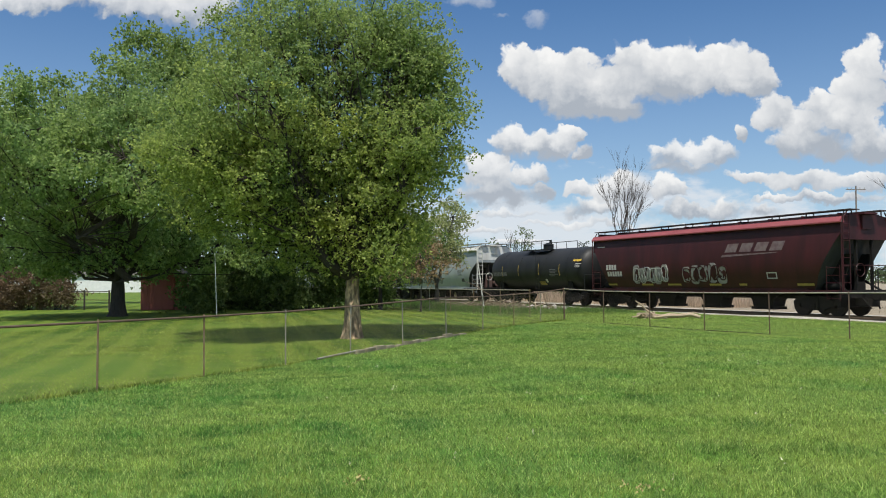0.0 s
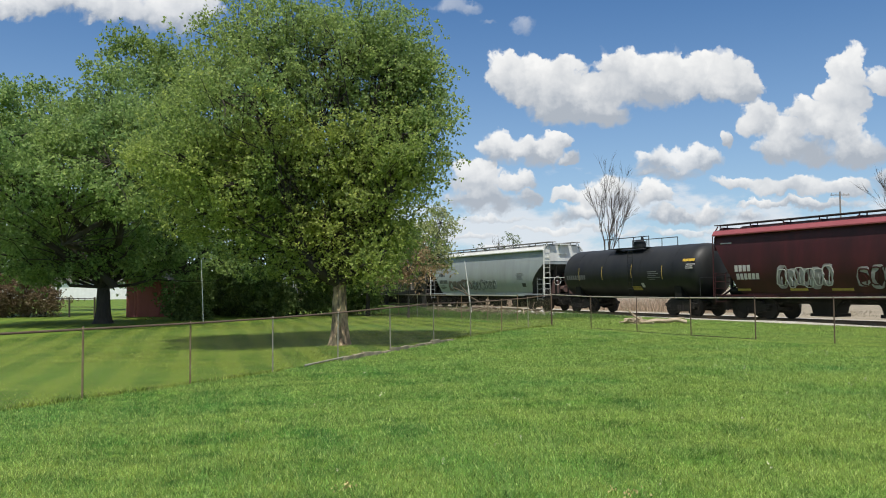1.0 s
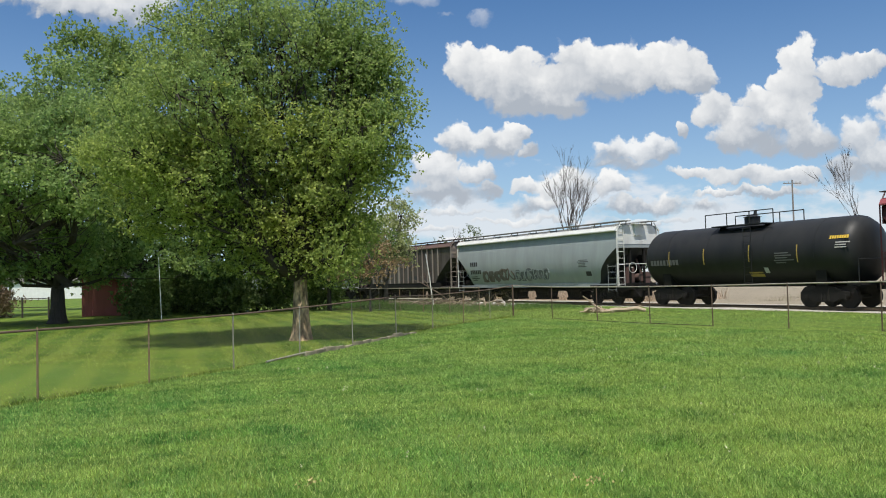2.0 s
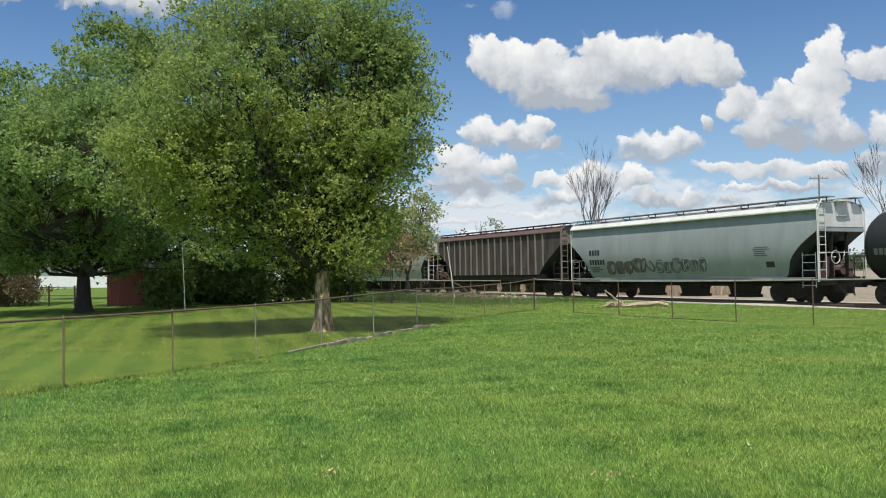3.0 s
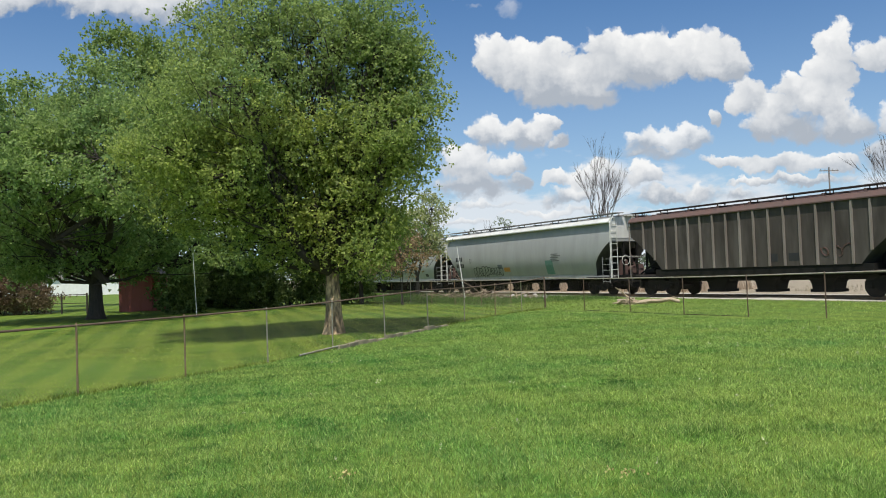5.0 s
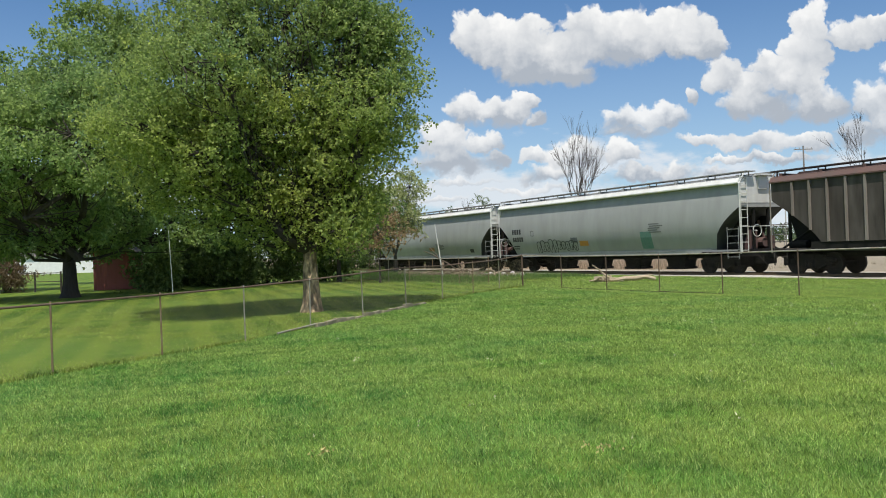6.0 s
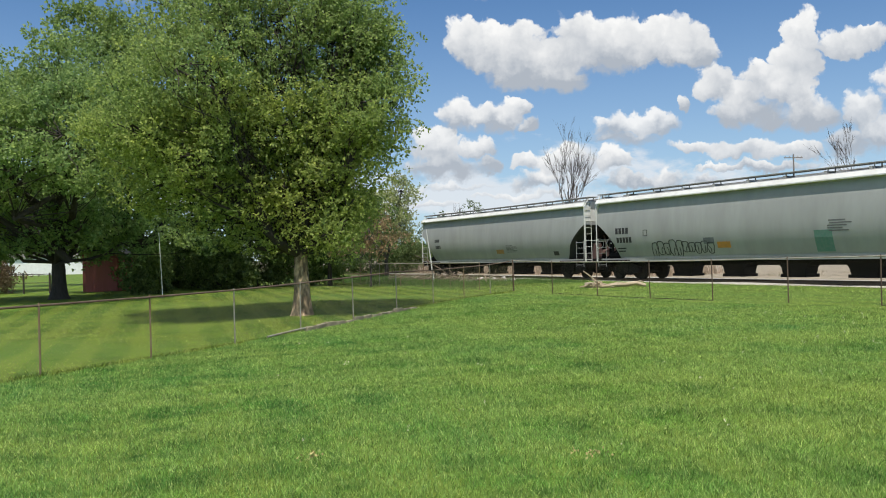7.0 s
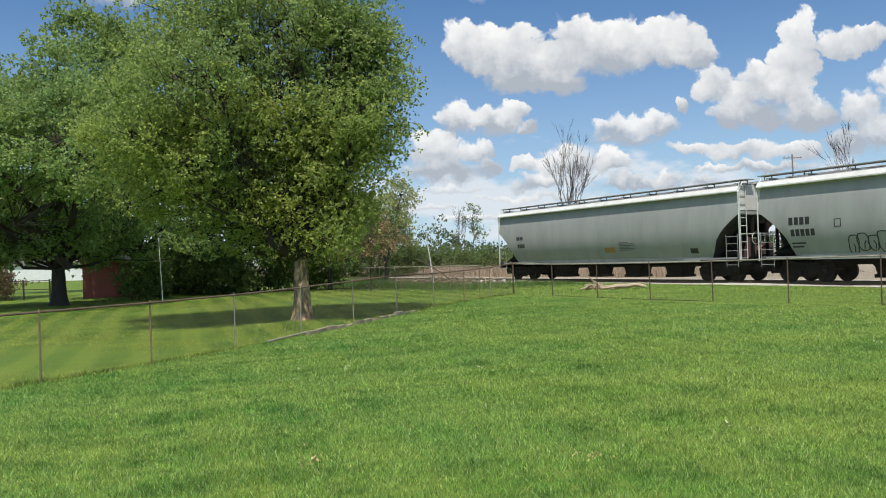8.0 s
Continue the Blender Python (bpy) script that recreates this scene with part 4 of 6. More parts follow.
def fill_letters(car, x0, x1, z0, z1, mat, seed, surf, letters=5, label="faded block graffiti"):
    """Filled rounded block shapes of a painted piece."""
    rng = random.Random(seed)
    bm = bmesh.new()
    w = (x1 - x0) / letters
    for i in range(letters):
        cx = x0 + (i + 0.5) * w
        lo, hi = z0 + rng.uniform(0, 0.15) * (z1 - z0), z1 - rng.uniform(0, 0.2) * (z1 - z0)
        n = 14
        pts = []
        for k in range(n):
            a = 2 * math.pi * k / n
            c, q = math.cos(a), math.sin(a)
            sx = math.copysign(abs(c) ** 0.55, c) * w * rng.uniform(0.42, 0.56)
            sz = math.copysign(abs(q) ** 0.55, q) * (hi - lo) / 2
            pts.append((cx + sx + 0.12 * sz, (lo + hi) / 2 + sz))
        loft(bm, [[(a, -surf(b) + 0.02, b) for a, b in pts], [(a, -surf(b) - 0.014, b) for a, b in pts]])
    tagged(part("graffiti", bm, mat, car, label), kind="stuff")


def hopper(s_front, length, side_mat, fascia_mat, roof_mat, label, end_mat, style="round", bays=3, rib_mat=None, board=True, chord=4.02):
    """A covered hopper: curved or ribbed sides, roof with running board, sloping ends, hopper bays, trucks."""
    half = length / 2
    s = s_front - half
    car = thing("hopper_wagon", car_pose(s), label, "train car", "cars of the train")
    CARS.append((car, s))
    cut, rise = {"round": (1.65, 3.1), "slant": (1.5, 3.6), "ribbed": (2.4, 3.25)}[style]
    top, up = chord, chord - 4.02
    zbot = 1.05 if style != "ribbed" else 1.38

    def profile(x):
        """Outline of the body at x, from one roof edge down and round to the other."""
        e = max(0.0, (abs(x) - (half - cut)) / cut)
        low = zbot + (rise - zbot) * e ** (0.8 if style != "round" else 0.5)
        pts = []
        for k in range(13):
            z = top + (low - top) * k / 12
            if style == "ribbed":
                y = 1.53
            else:
                y = side_y(z)
            pts.append((x, -y, z))
        return pts + [(x, -p[1], p[2]) for p in reversed(pts)]
    xs = [half * math.sin(k / 30 * math.pi / 2) for k in range(-30, 31)]
    bm = bmesh.new()
    loft(bm, [profile(x) for x in xs])
    body = part("body", bm, side_mat, car, smooth=True)
    body.data.materials.append(SLOPE_SHADE)  # shade under the sloping end sheets, put into their colour
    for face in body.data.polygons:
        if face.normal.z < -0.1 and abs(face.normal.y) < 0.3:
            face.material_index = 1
    # top chord along each side, and the roof
    for y in (-1, 1):
        bm = bmesh.new()
        q = [(y * 1.36, chord - 0.02), (y * 1.63, chord), (y * 1.63, chord + 0.05), (y * 1.48, chord + 0.25), (y * 1.36, chord + 0.27)]
        loft(bm, [[(x, a, b) for a, b in q] for x in (-half - 0.04, half + 0.04)])
        part("top_chord", bm, fascia_mat, car)
    bm = bmesh.new()
    q = [(a, b + up) for a, b in ((-1.46, 4.28), (-1.0, 4.36), (0, 4.4), (1.0, 4.36), (1.46, 4.28), (1.4, 4.2), (-1.4, 4.2))]
    loft(bm, [[(x, a, b) for a, b in q] for x in (-half, half)])
    n = int(length / 1.9)
    for i in range(n + 1):
        x = -half + 0.3 + (length - 0.6) * i / n
        box(bm, x - 0.04, x + 0.04, -1.3, 1.3, 4.3 + up, 4.44 + up)
    for i in range(4):
        x = -half + length * (i + 0.5) / 4
        box(bm, x - 1.7, x + 1.7, -0.3, 0.3, 4.34 + up, 4.46 + up, 0.04)
    part("roof", bm, roof_mat, car)
    if board:
        for y in (-0.95, 0.95):
            bm = bmesh.new()
            box(bm, -half - 0.25, half + 0.25, y - 0.3, y + 0.3, 4.55 + up, 4.59 + up)
            for i in range(n + 1):
                x = -half + 0.1 + (length - 0.2) * i / n
                for k in (-0.26, 0.22):
                    box(bm, x - 0.02, x + 0.02, y + k, y + k + 0.04, 4.3 + up, 4.55 + up)
            part("running_board", bm, GRATING if style == "round" or fascia_mat is WHITE_PAINT else DARK_GRATING, car, "steel grating walkway")
    # side sills and end platforms
    for y in (-1, 1):
        bm = bmesh.new()
        box(bm, -half, half, *sorted((y * 1.24, y * 1.36)), 0.98, 1.14)
        part("side_sill", bm, side_mat, car)
    bm = bmesh.new()
    box(bm, -half, half, -0.3, 0.3, 0.72, 1.05)
    part("centre_sill", bm, UNDER, car)
    for e in (-1, 1):
        bm = bmesh.new()
        box(bm, *sorted((e * (half - 2.4), e * half)), -1.5, 1.5, 1.0, 1.06)
        box(bm, *sorted((e * (half - 0.14), e * half)), -1.56, 1.56, 0.8, 1.14)
        box(bm, *sorted((e * (half - 1.2), e * (half + 0.3))), -0.34, 0.34, 0.45, 0.8)  # draft gear
        box(bm, *sorted((e * (half - 0.5), e * (half - 0.3))), -1.25, 1.25, 0.4, 0.8)
        for k in (-0.5, 0.5):  # hanging air hose and uncoupling lever
            rod(bm, (e * (half + 0.1), k, 0.85), (e * (half + 0.42), k * 0.5, 0.35), 0.03, 0.03, 6)
        for y in (-0.5, 0.5):  # upright posts that carry the end of the body
            box(bm, *sorted((e * (half - 0.16), e * (half - 0.04))), y - 0.04, y + 0.04, 1.1, 3.9)
        for y in (-1.1, 1.1):
            rod(bm, (e * (half - 0.1), y, 1.1), (e * (half - 2.0), y * 0.6, 2.3), 0.05, 0.05, 6)
        for y in (-0.62, 0.62):  # webs between the platform and the sloping end
            q = [(e * (half - 2.25), 1.06), (e * (half - 0.75), 1.06), (e * (half - 0.5), 1.7), (e * (half - 0.16), 2.7), (e * (half - 0.7), 2.7), (e * (half - 2.0), 2.0)]
            loft(bm, [[(a, y - 0.03, b) for a, b in q], [(a, y + 0.03, b) for a, b in q]])
        part("end_frame", bm, UNDER, car, "dark end framing")
        bm = bmesh.new()
        q = [(-1.5, 3.3), (1.5, 3.3), (1.5, 3.95 + up), (1.15, 4.32 + up), (-1.15, 4.32 + up), (-1.5, 3.95 + up)]
        loft(bm, [[(e * (half - 0.05), a, b) for a, b in q], [(e * (half + 0.015), a, b) for a, b in q]])
        part("end_panel", bm, end_mat, car, "pale end panel" if end_mat is WHITE_PAINT else "")
        bm = bmesh.new()
        box(bm, *sorted((e * (half - 0.02), e * (half + 0.3))), -0.42, 0.42, 4.38 + up, 4.46 + up)
        box(bm, *sorted((e * (half + 0.02), e * (half + 0.1))), -0.3, 0.3, 3.75 + up, 4.38 + up, 0.02)
        part("end_step", bm, end_mat, car, "small roof step over a bracket")
        for side in (-1, 1):
            ladder(car, e * (half - 0.4), 0.7, 2.2, side_mat, side, y=1.56, width=0.66)
            bm = bmesh.new()  # corner post bent over to the roof walk
            rod(bm, (e * (half + 0.05), side * 1.56, 0.95), (e * (half + 0.05), side * 1.56, 4.0 + up), 0.03, 0.03, 7)
            rod(bm, (e * (half + 0.05), side * 1.56, 4.0 + up), (e * (half + 0.05), side * 1.2, 4.5 + up), 0.03, 0.03, 7)
            part("corner_post", bm, end_mat, car)
        end_ladder(car, e * (half + 0.07), 1.0, 4.4 + up, end_mat, -1.5 if e > 0 else 1.08)
        bm = bmesh.new()
        rod(bm, (e * (half + 0.06), -1.56, 2.2), (e * (half + 0.06), 1.56, 2.2), 0.018, 0.018, 6)
        part("end_handrail", bm, end_mat, car)
        # brake gear and hand wheel on the platform
        bm = bmesh.new()
        rod(bm, (e * (half - 1.3), -0.9, 1.3), (e * (half - 0.5), -0.9, 1.3), 0.17, 0.17, 12)
        part("air_reservoir", bm, UNDER, car)
        bm = bmesh.new()
        box(bm, e * (half - 0.8) - 0.25, e * (half - 0.8) + 0.25, 0.1, 0.7, 1.06, 1.5, 0.03)
        part("brake_valve", bm, UNDER, car)
        if style == "round":  # rust-brown brake rigging on the platform
            bm = bmesh.new()
            box(bm, *sorted((e * (half - 0.75), e * (half - 0.3))), -0.55, 0.0, 1.06, 2.05, 0.04)
            rod(bm, (e * (half - 0.85), 0.35, 1.45), (e * (half - 0.15), 0.35, 1.45), 0.22, 0.22, 12)
            rod(bm, (e * (half - 0.3), 0.7, 1.06), (e * (half - 0.6), 0.4, 2.5), 0.06, 0.06, 7)
            box(bm, *sorted((e * (half - 0.6), e * (half - 0.2))), 0.55, 1.1, 1.06, 1.75, 0.04)
            part("brake_rigging", bm, BROWN_RUST, car, "rust-brown brake rigging")
        bm = bmesh.new()
        ang = np.linspace(0, 2 * math.pi, 15)
        for a, b in zip(ang, ang[1:]):
            rod(bm, (e * (half + 0.1), -0.5 + 0.28 * math.cos(a), 2.0 + 0.28 * math.sin(a)), (e * (half + 0.1), -0.5 + 0.28 * math.cos(b), 2.0 + 0.28 * math.sin(b)), 0.018, 0.018, 5)
        rod(bm, (e * (half - 0.1), -0.5, 2.0), (e * (half + 0.1), -0.5, 2.0), 0.03, 0.03, 6)
        part("hand_wheel", bm, end_mat, car)
    # hopper bays
    room = length - 2 * 3.6
    for i in range(bays):
        bm = bmesh.new()
        c, w = -room / 2 + room * (i + 0.5) / bays, room / bays / 2
        loft(bm, [[(c - w, -1.38, 1.12), (c + w, -1.38, 1.12), (c + w, 1.38, 1.12), (c - w, 1.38, 1.12)],
                  [(c - w * 0.93, -0.9, 1.02), (c + w * 0.93, -0.9, 1.02), (c + w * 0.93, 0.9, 1.02), (c - w * 0.93, 0.9, 1.02)],
                  [(c - w * 0.68, -0.5, 0.95), (c + w * 0.68, -0.5, 0.95), (c + w * 0.68, 0.5, 0.95), (c - w * 0.68, 0.5, 0.95)],
                  [(c - w * 0.48, -0.42, 0.8), (c + w * 0.48, -0.42, 0.8), (c + w * 0.48, 0.42, 0.8), (c - w * 0.48, 0.42, 0.8)],
                  [(c - w * 0.38, -0.42, 0.6), (c + w * 0.38, -0.42, 0.6), (c + w * 0.38, 0.42, 0.6), (c - w * 0.38, 0.42, 0.6)],
                  [(c - w * 0.34, -0.4, 0.3), (c + w * 0.34, -0.4, 0.3), (c + w * 0.34, 0.4, 0.3), (c - w * 0.34, 0.4, 0.3)]])
        box(bm, c - w * 0.4, c + w * 0.4, -0.45, 0.45, 0.18, 0.32)
        part("hopper_bay", bm, UNDER, car)
    if style == "ribbed":
        bm = bmesh.new()
        box(bm, -half + 1.9, half - 1.9, -1.5, 1.5, 1.06, 1.4)
        part("lower_side", bm, UNDER, car)
        n = 17
        for y in (-1, 1):
            for i in range(n):
                x = -half + 1.1 + (length - 3.0) * i / (n - 1)
                bm = bmesh.new()
                lo = 1.4 if abs(x) < half - cut else 1.4 + (3.25 - 1.38) * ((abs(x) - half + cut) / cut) ** 0.8
                box(bm, x - 0.045, x + 0.045, *sorted((y * 1.52, y * 1.61)), lo, 4.0)
                part("rib", bm, rib_mat or side_mat, car)
    else:
        for y in (-1, 1):
            bm = bmesh.new()
            box(bm, -half + 1.9, half - 1.9, *sorted((y * 1.18, y * 1.33)), 1.14, 1.22)
            part("rub_rail", bm, side_mat, car)
    set_in = 1.75 if style != "ribbed" else 1.5
    for x in (-half + set_in, half - set_in):
        truck(car, x)
    couplers(car, half)
    return car, half


def tank(s_front, length, label):
    half = length / 2
    s = s_front - half
    car = thing("tank_wagon", car_pose(s), label, "train car", "cars of the train")
    CARS.append((car, s))
    r, zc = 1.47, 2.36
    bm = bmesh.new()
    rings = []
    for x, k in [(-half, 0.02), (-half + 0.05, 0.3), (-half + 0.16, 0.6), (-half + 0.35, 0.85), (-half + 0.6, 0.97), (-half + 0.8, 1.0)]:
        rings.append((x, k))
    rings += [(x, 1.0) for x in np.linspace(-half + 1.4, half - 1.4, 6)] + [(-x, k) for x, k in reversed(rings[:6])]
    loft(bm, [[(x, r * k * math.cos(a), zc + r * k * math.sin(a)) for a in np.linspace(0, 2 * math.pi, 40, endpoint=False)] for x, k in rings])
    part("tank_shell", bm, BLACK_PAINT, car, smooth=True)
    for x in (-half + 2.0, -1.6, 1.6, half - 2.0):  # weld bands
        bm = bmesh.new()
        loft(bm, [[(x + d, (r + 0.008) * math.cos(a), zc + (r + 0.008) * math.sin(a)) for a in np.linspace(0, 2 * math.pi, 40, endpoint=False)] for d in (-0.04, 0.04)])
        part("weld_band", bm, BLACK_PAINT, car, smooth=True)
    bm = bmesh.new()
    rod(bm, (0, 0, zc + r - 0.05), (0, 0, zc + r + 0.34), 0.36, 0.36, 18)
    rod(bm, (0, 0, zc + r + 0.34), (0, 0, zc + r + 0.42), 0.42, 0.2, 18)
    rod(bm, (0.1, 0.1, zc + r + 0.4), (0.1, 0.1, zc + r + 0.62), 0.1, 0.07, 10)
    part("dome", bm, BLACK_PAINT, car)
    bm = bmesh.new()
    z = zc + r + 0.04
    for y in (-0.85, 0.85):
        box(bm, -1.5, 1.5, y - 0.25, y + 0.25, z - 0.12, z - 0.07)
    box(bm, -1.5, -1.1, -1, 1, z - 0.12, z - 0.07)
    box(bm, 1.1, 1.5, -1, 1, z - 0.12, z - 0.07)
    part("platform", bm, BLACK_PAINT, car)
    for y in (-1.05, 1.05):
        bm = bmesh.new()
        for x in (-1.9, -0.6, 0.7, 2.0):
            rod(bm, (x, y, z - 0.12), (x, y, z + 0.5), 0.024, 0.024, 6)
        rod(bm, (-1.9, y, z + 0.5), (2.0, y, z + 0.5), 0.024, 0.024, 6)
        part("handrail", bm, BLACK_PAINT, car)
    for x in (-half + 1.8, half - 1.8):
        bm = bmesh.new()
        loft(bm, [[(x + d, -1.2, 0.95), (x + d, 1.2, 0.95), (x + d, 1.25, zc - 0.75), (x + d, -1.25, zc - 0.75)] for d in (-0.25, 0.25)])
        part("saddle", bm, UNDER, car)
        truck(car, x)
    for e in (-1, 1):
        bm = bmesh.new()
        box(bm, *sorted((e * (half - 3.0), e * half)), -0.35, 0.35, 0.75, 1.05)
        box(bm, *sorted((e * (half - 0.5), e * (half + 0.1))), -1.45, 1.45, 0.95, 1.03)
        part("end_platform", bm, UNDER, car)
        bm = bmesh.new()
        for y in (-1.4, 1.4):
            rod(bm, (e * half, y, 1.0), (e * half, y, 2.0), 0.024, 0.024, 6)
        rod(bm, (e * half, -1.4, 2.0), (e * half, 1.4, 2.0), 0.024, 0.024, 6)
        part("end_rail", bm, BLACK_PAINT, car)
    ladder(car, 0.9, 1.0, zc + 1.3, BLACK_PAINT, -1, y=1.5)
    couplers(car, half + 0.1)
    return car, half


def marks(car, rows, mat, label, surf=side_y):
    bm = bmesh.new()
    for x, z, h, n in rows:
        glyph_bars(bm, x, z, h, n, surf)
    tagged(part("lettering", bm, mat, car, label), kind="stuff")


def patch(car, x0, x1, z0, z1, mat, label, surf=side_y):
    bm = bmesh.new()
    plate(bm, x0, x1, z0, z1, surf)
    part("marking", bm, mat, car, label)


def text_lines(car, x0, x1, z0, z1, rows, mat, seed, surf=side_y):
    """Small unreadable print: thin bars."""
    rng = random.Random(seed)
    bm = bmesh.new()
    for i in range(rows):
        z = z0 + (z1 - z0) * (i + 0.3) / rows
        plate(bm, x0 + rng.uniform(0, 0.1) * (x1 - x0), x1 - rng.uniform(0, 0.45) * (x1 - x0), z, z + (z1 - z0) / rows * 0.45, surf)
    tagged(part("small_print", bm, mat, car, "thin bars of small print"), kind="stuff")


def build_train():
    tank(-6.5, 15.6, "black tank wagon ahead of the red hopper")

    car, half = hopper(-23.67, 17.4, RED_PAINT, RED_SUNLIT, RED_PAINT, "oxide red covered hopper wagon with pale graffiti", RED_PAINT, "slant")
    marks(car, [(-7.35, 2.24, 0.3, 4), (-7.27, 1.86, 0.28, 6)], PALE_MARK, "pale bars of lettering")
    bm = bmesh.new()
    for i in range(4):  # slanting blocks of the painted-out emblem
        k = 2.15 + i * 0.92
        q = [(k, 2.95), (k + 0.72, 2.95), (k + 0.92, 3.37), (k + 0.2, 3.37)]
        loft(bm, [[(a, -side_y(b) + 0.02, b) for a, b in q], [(a, -side_y(b) - 0.006, b) for a, b in q]])
    q = [(1.9, 2.72), (5.3, 2.84), (5.4, 2.88), (2.0, 2.84)]
    loft(bm, [[(a, -side_y(b) + 0.02, b) for a, b in q], [(a, -side_y(b) - 0.006, b) for a, b in q]])
    part("emblem", bm, PALE_DIM, car, "pale slanted emblem shapes")
    fill_letters(car, -4.9, -2.0, 1.38, 2.5, GRAFFITI_GREY, 4, side_y, 5)
    bubble_outline(car, -4.9, -2.0, 1.45, 2.45, PALE_MARK, 5, side_y, 6, 0.02, "pale outlined graffiti", 0.022)
    fill_letters(car, -0.9, 2.2, 1.36, 2.5, GRAFFITI_GREY, 6, side_y, 5)
    bubble_outline(car, -0.8, 2.2, 1.5, 2.4, RED_PAINT, 8, side_y, 6, 0.028, "dark lines over the graffiti", 0.022)
    for x0, x1 in ((-7.37, -6.58), (-4.33, -3.4), (-2.2, -1.17), (0.9, 1.7), (2.89, 3.36), (6.3, 7.2)):
        patch(car, x0, x1, 1.33, 1.43, YELLOW_DULL, "yellow reflective stripe")
    for x0, x1, z0, z1 in ((4.7, 5.28, 1.9, 1.95), (4.7, 5.28, 1.65, 1.7), (4.7, 4.75, 1.7, 1.9), (5.23, 5.28, 1.7, 1.9)):
        patch(car, x0, x1, z0, z1, PALE_MARK, "pale outline of a small panel")
    patch(car, -8.3, -7.6, 3.6, 3.66, PALE_MARK, "pale scratch")

    car, half = tank(-42.2, 12.4, "black tank wagon with a railed platform on top")
    patch(car, 0.75, 1.5, 1.36, 1.58, YELLOW_DULL, "yellow rectangular placard", shell_y)
    patch(car, 1.62, 1.86, 1.52, 1.76, PALE_MARK, "small white square", shell_y)
    for x, z0 in ((-4.0, 1.95), (-1.74, 2.0), (0.92, 2.05), (3.44, 1.95)):
        patch(car, x - 0.025, x + 0.025, z0, z0 + 0.75, YELLOW_DULL, "upright yellow reflective strip", shell_y)
    marks(car, [(-5.3, 2.02, 0.26, 9)], PALE_DARK, "faint bars of lettering", shell_y)
    marks(car, [(4.95, 2.86, 0.13, 8)], YELLOW_MARK, "small yellow bars of lettering", shell_y)
    text_lines(car, 5.2, 5.9, 2.45, 2.75, 3, PALE_MARK, 3, shell_y)
    text_lines(car, 2.25, 3.3, 1.9, 2.42, 5, PALE_DARK, 2, shell_y)

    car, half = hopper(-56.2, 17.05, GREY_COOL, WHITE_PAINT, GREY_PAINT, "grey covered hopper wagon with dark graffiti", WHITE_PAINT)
    marks(car, [(-6.8, 2.46, 0.3, 4), (-6.8, 1.92, 0.28, 6)], DARK_MARK, "dark bars of lettering")
    fill_letters(car, -5.3, -2.3, 1.32, 2.25, GRAFFITI_BROWN, 14, side_y, 4)
    graffiti(car, -3.6, -1.4, 1.4, 2.3, GRAFFITI_BROWN, 15, side_y, 4, 0.05, "black spray-painted scrawl", 0.022)
    fill_letters(car, -1.3, 2.3, 1.34, 2.2, GRAFFITI_DARK, 16, side_y, 6)
    bubble_outline(car, -1.3, 2.3, 1.4, 2.15, GREY_COOL, 17, side_y, 7, 0.02, "pale lines in the graffiti", 0.022)
    patch(car, 5.84, 6.3, 1.6, 1.86, DARK_MARK, "small black panel")
    text_lines(car, 5.15, 6.4, 2.1, 2.56, 5, PALE_DARK, 5)
    text_lines(car, -6.8, -5.6, 1.45, 1.8, 3, DARK_MARK, 6)

    car, half = hopper(-74.4, 16.45, BROWN_PAINT, BROWN_RUST, BROWN_RUST, "weathered brown ribbed hopper wagon with rusty roof", RIB_PAINT, "ribbed", rib_mat=RIB_PAINT)
    graffiti(car, 4.0, 5.4, 1.7, 2.3, BROWN_RUST, 31, flat_y, 3, 0.03, "rust-red scrawl")
    patch(car, 1.2, 1.7, 1.6, 1.95, DARK_MARK, "small black panel", flat_y)
    patch(car, 2.3, 2.9, 1.6, 1.95, DARK_MARK, "small black panel", flat_y)

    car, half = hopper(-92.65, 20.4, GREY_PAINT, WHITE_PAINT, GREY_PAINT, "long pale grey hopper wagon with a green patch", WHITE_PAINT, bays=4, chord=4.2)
    marks(car, [(-8.64, 2.46, 0.32, 4), (-8.57, 1.98, 0.29, 5)], DARK_MARK, "dark bars of lettering")
    text_lines(car, -8.6, -7.6, 1.45, 1.75, 2, DARK_MARK, 8)
    bubble_outline(car, -5.98, -3.85, 1.14, 2.06, DARK_MARK, 21, side_y, 5, 0.02)
    bubble_outline(car, -3.85, -1.85, 1.3, 1.95, DARK_MARK, 22, side_y, 5, 0.02)
    patch(car, -2.45, -1.8, 1.78, 2.08, GRAFFITI_DARK, "dark painted-out box")
    patch(car, -1.64, -0.86, 1.57, 1.86, ORANGE_MARK, "orange rectangular placard")
    patch(car, 3.57, 4.4, 1.3, 2.2, GREEN_MARK, "faded green painted patch")
    text_lines(car, 4.2, 5.33, 2.1, 2.63, 5, PALE_DARK, 9)
    for x0, x1, z0, z1 in ((-6.5, -6.2, 2.6, 2.62), (-6.5, -6.2, 2.3, 2.32), (-6.5, -6.47, 2.32, 2.6), (-6.23, -6.2, 2.32, 2.6)):
        patch(car, x0, x1, z0, z1, DARK_MARK, "thin outlined square")

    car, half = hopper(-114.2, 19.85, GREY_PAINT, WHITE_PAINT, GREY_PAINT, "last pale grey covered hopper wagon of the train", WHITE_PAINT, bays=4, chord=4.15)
    marks(car, [(-7.86, 2.55, 0.22, 4), (-7.77, 2.06, 0.24, 4)], DARK_MARK, "dark bars of lettering")
    patch(car, 0.6, 1.46, 1.57, 1.85, ORANGE_DULL, "brownish orange placard")
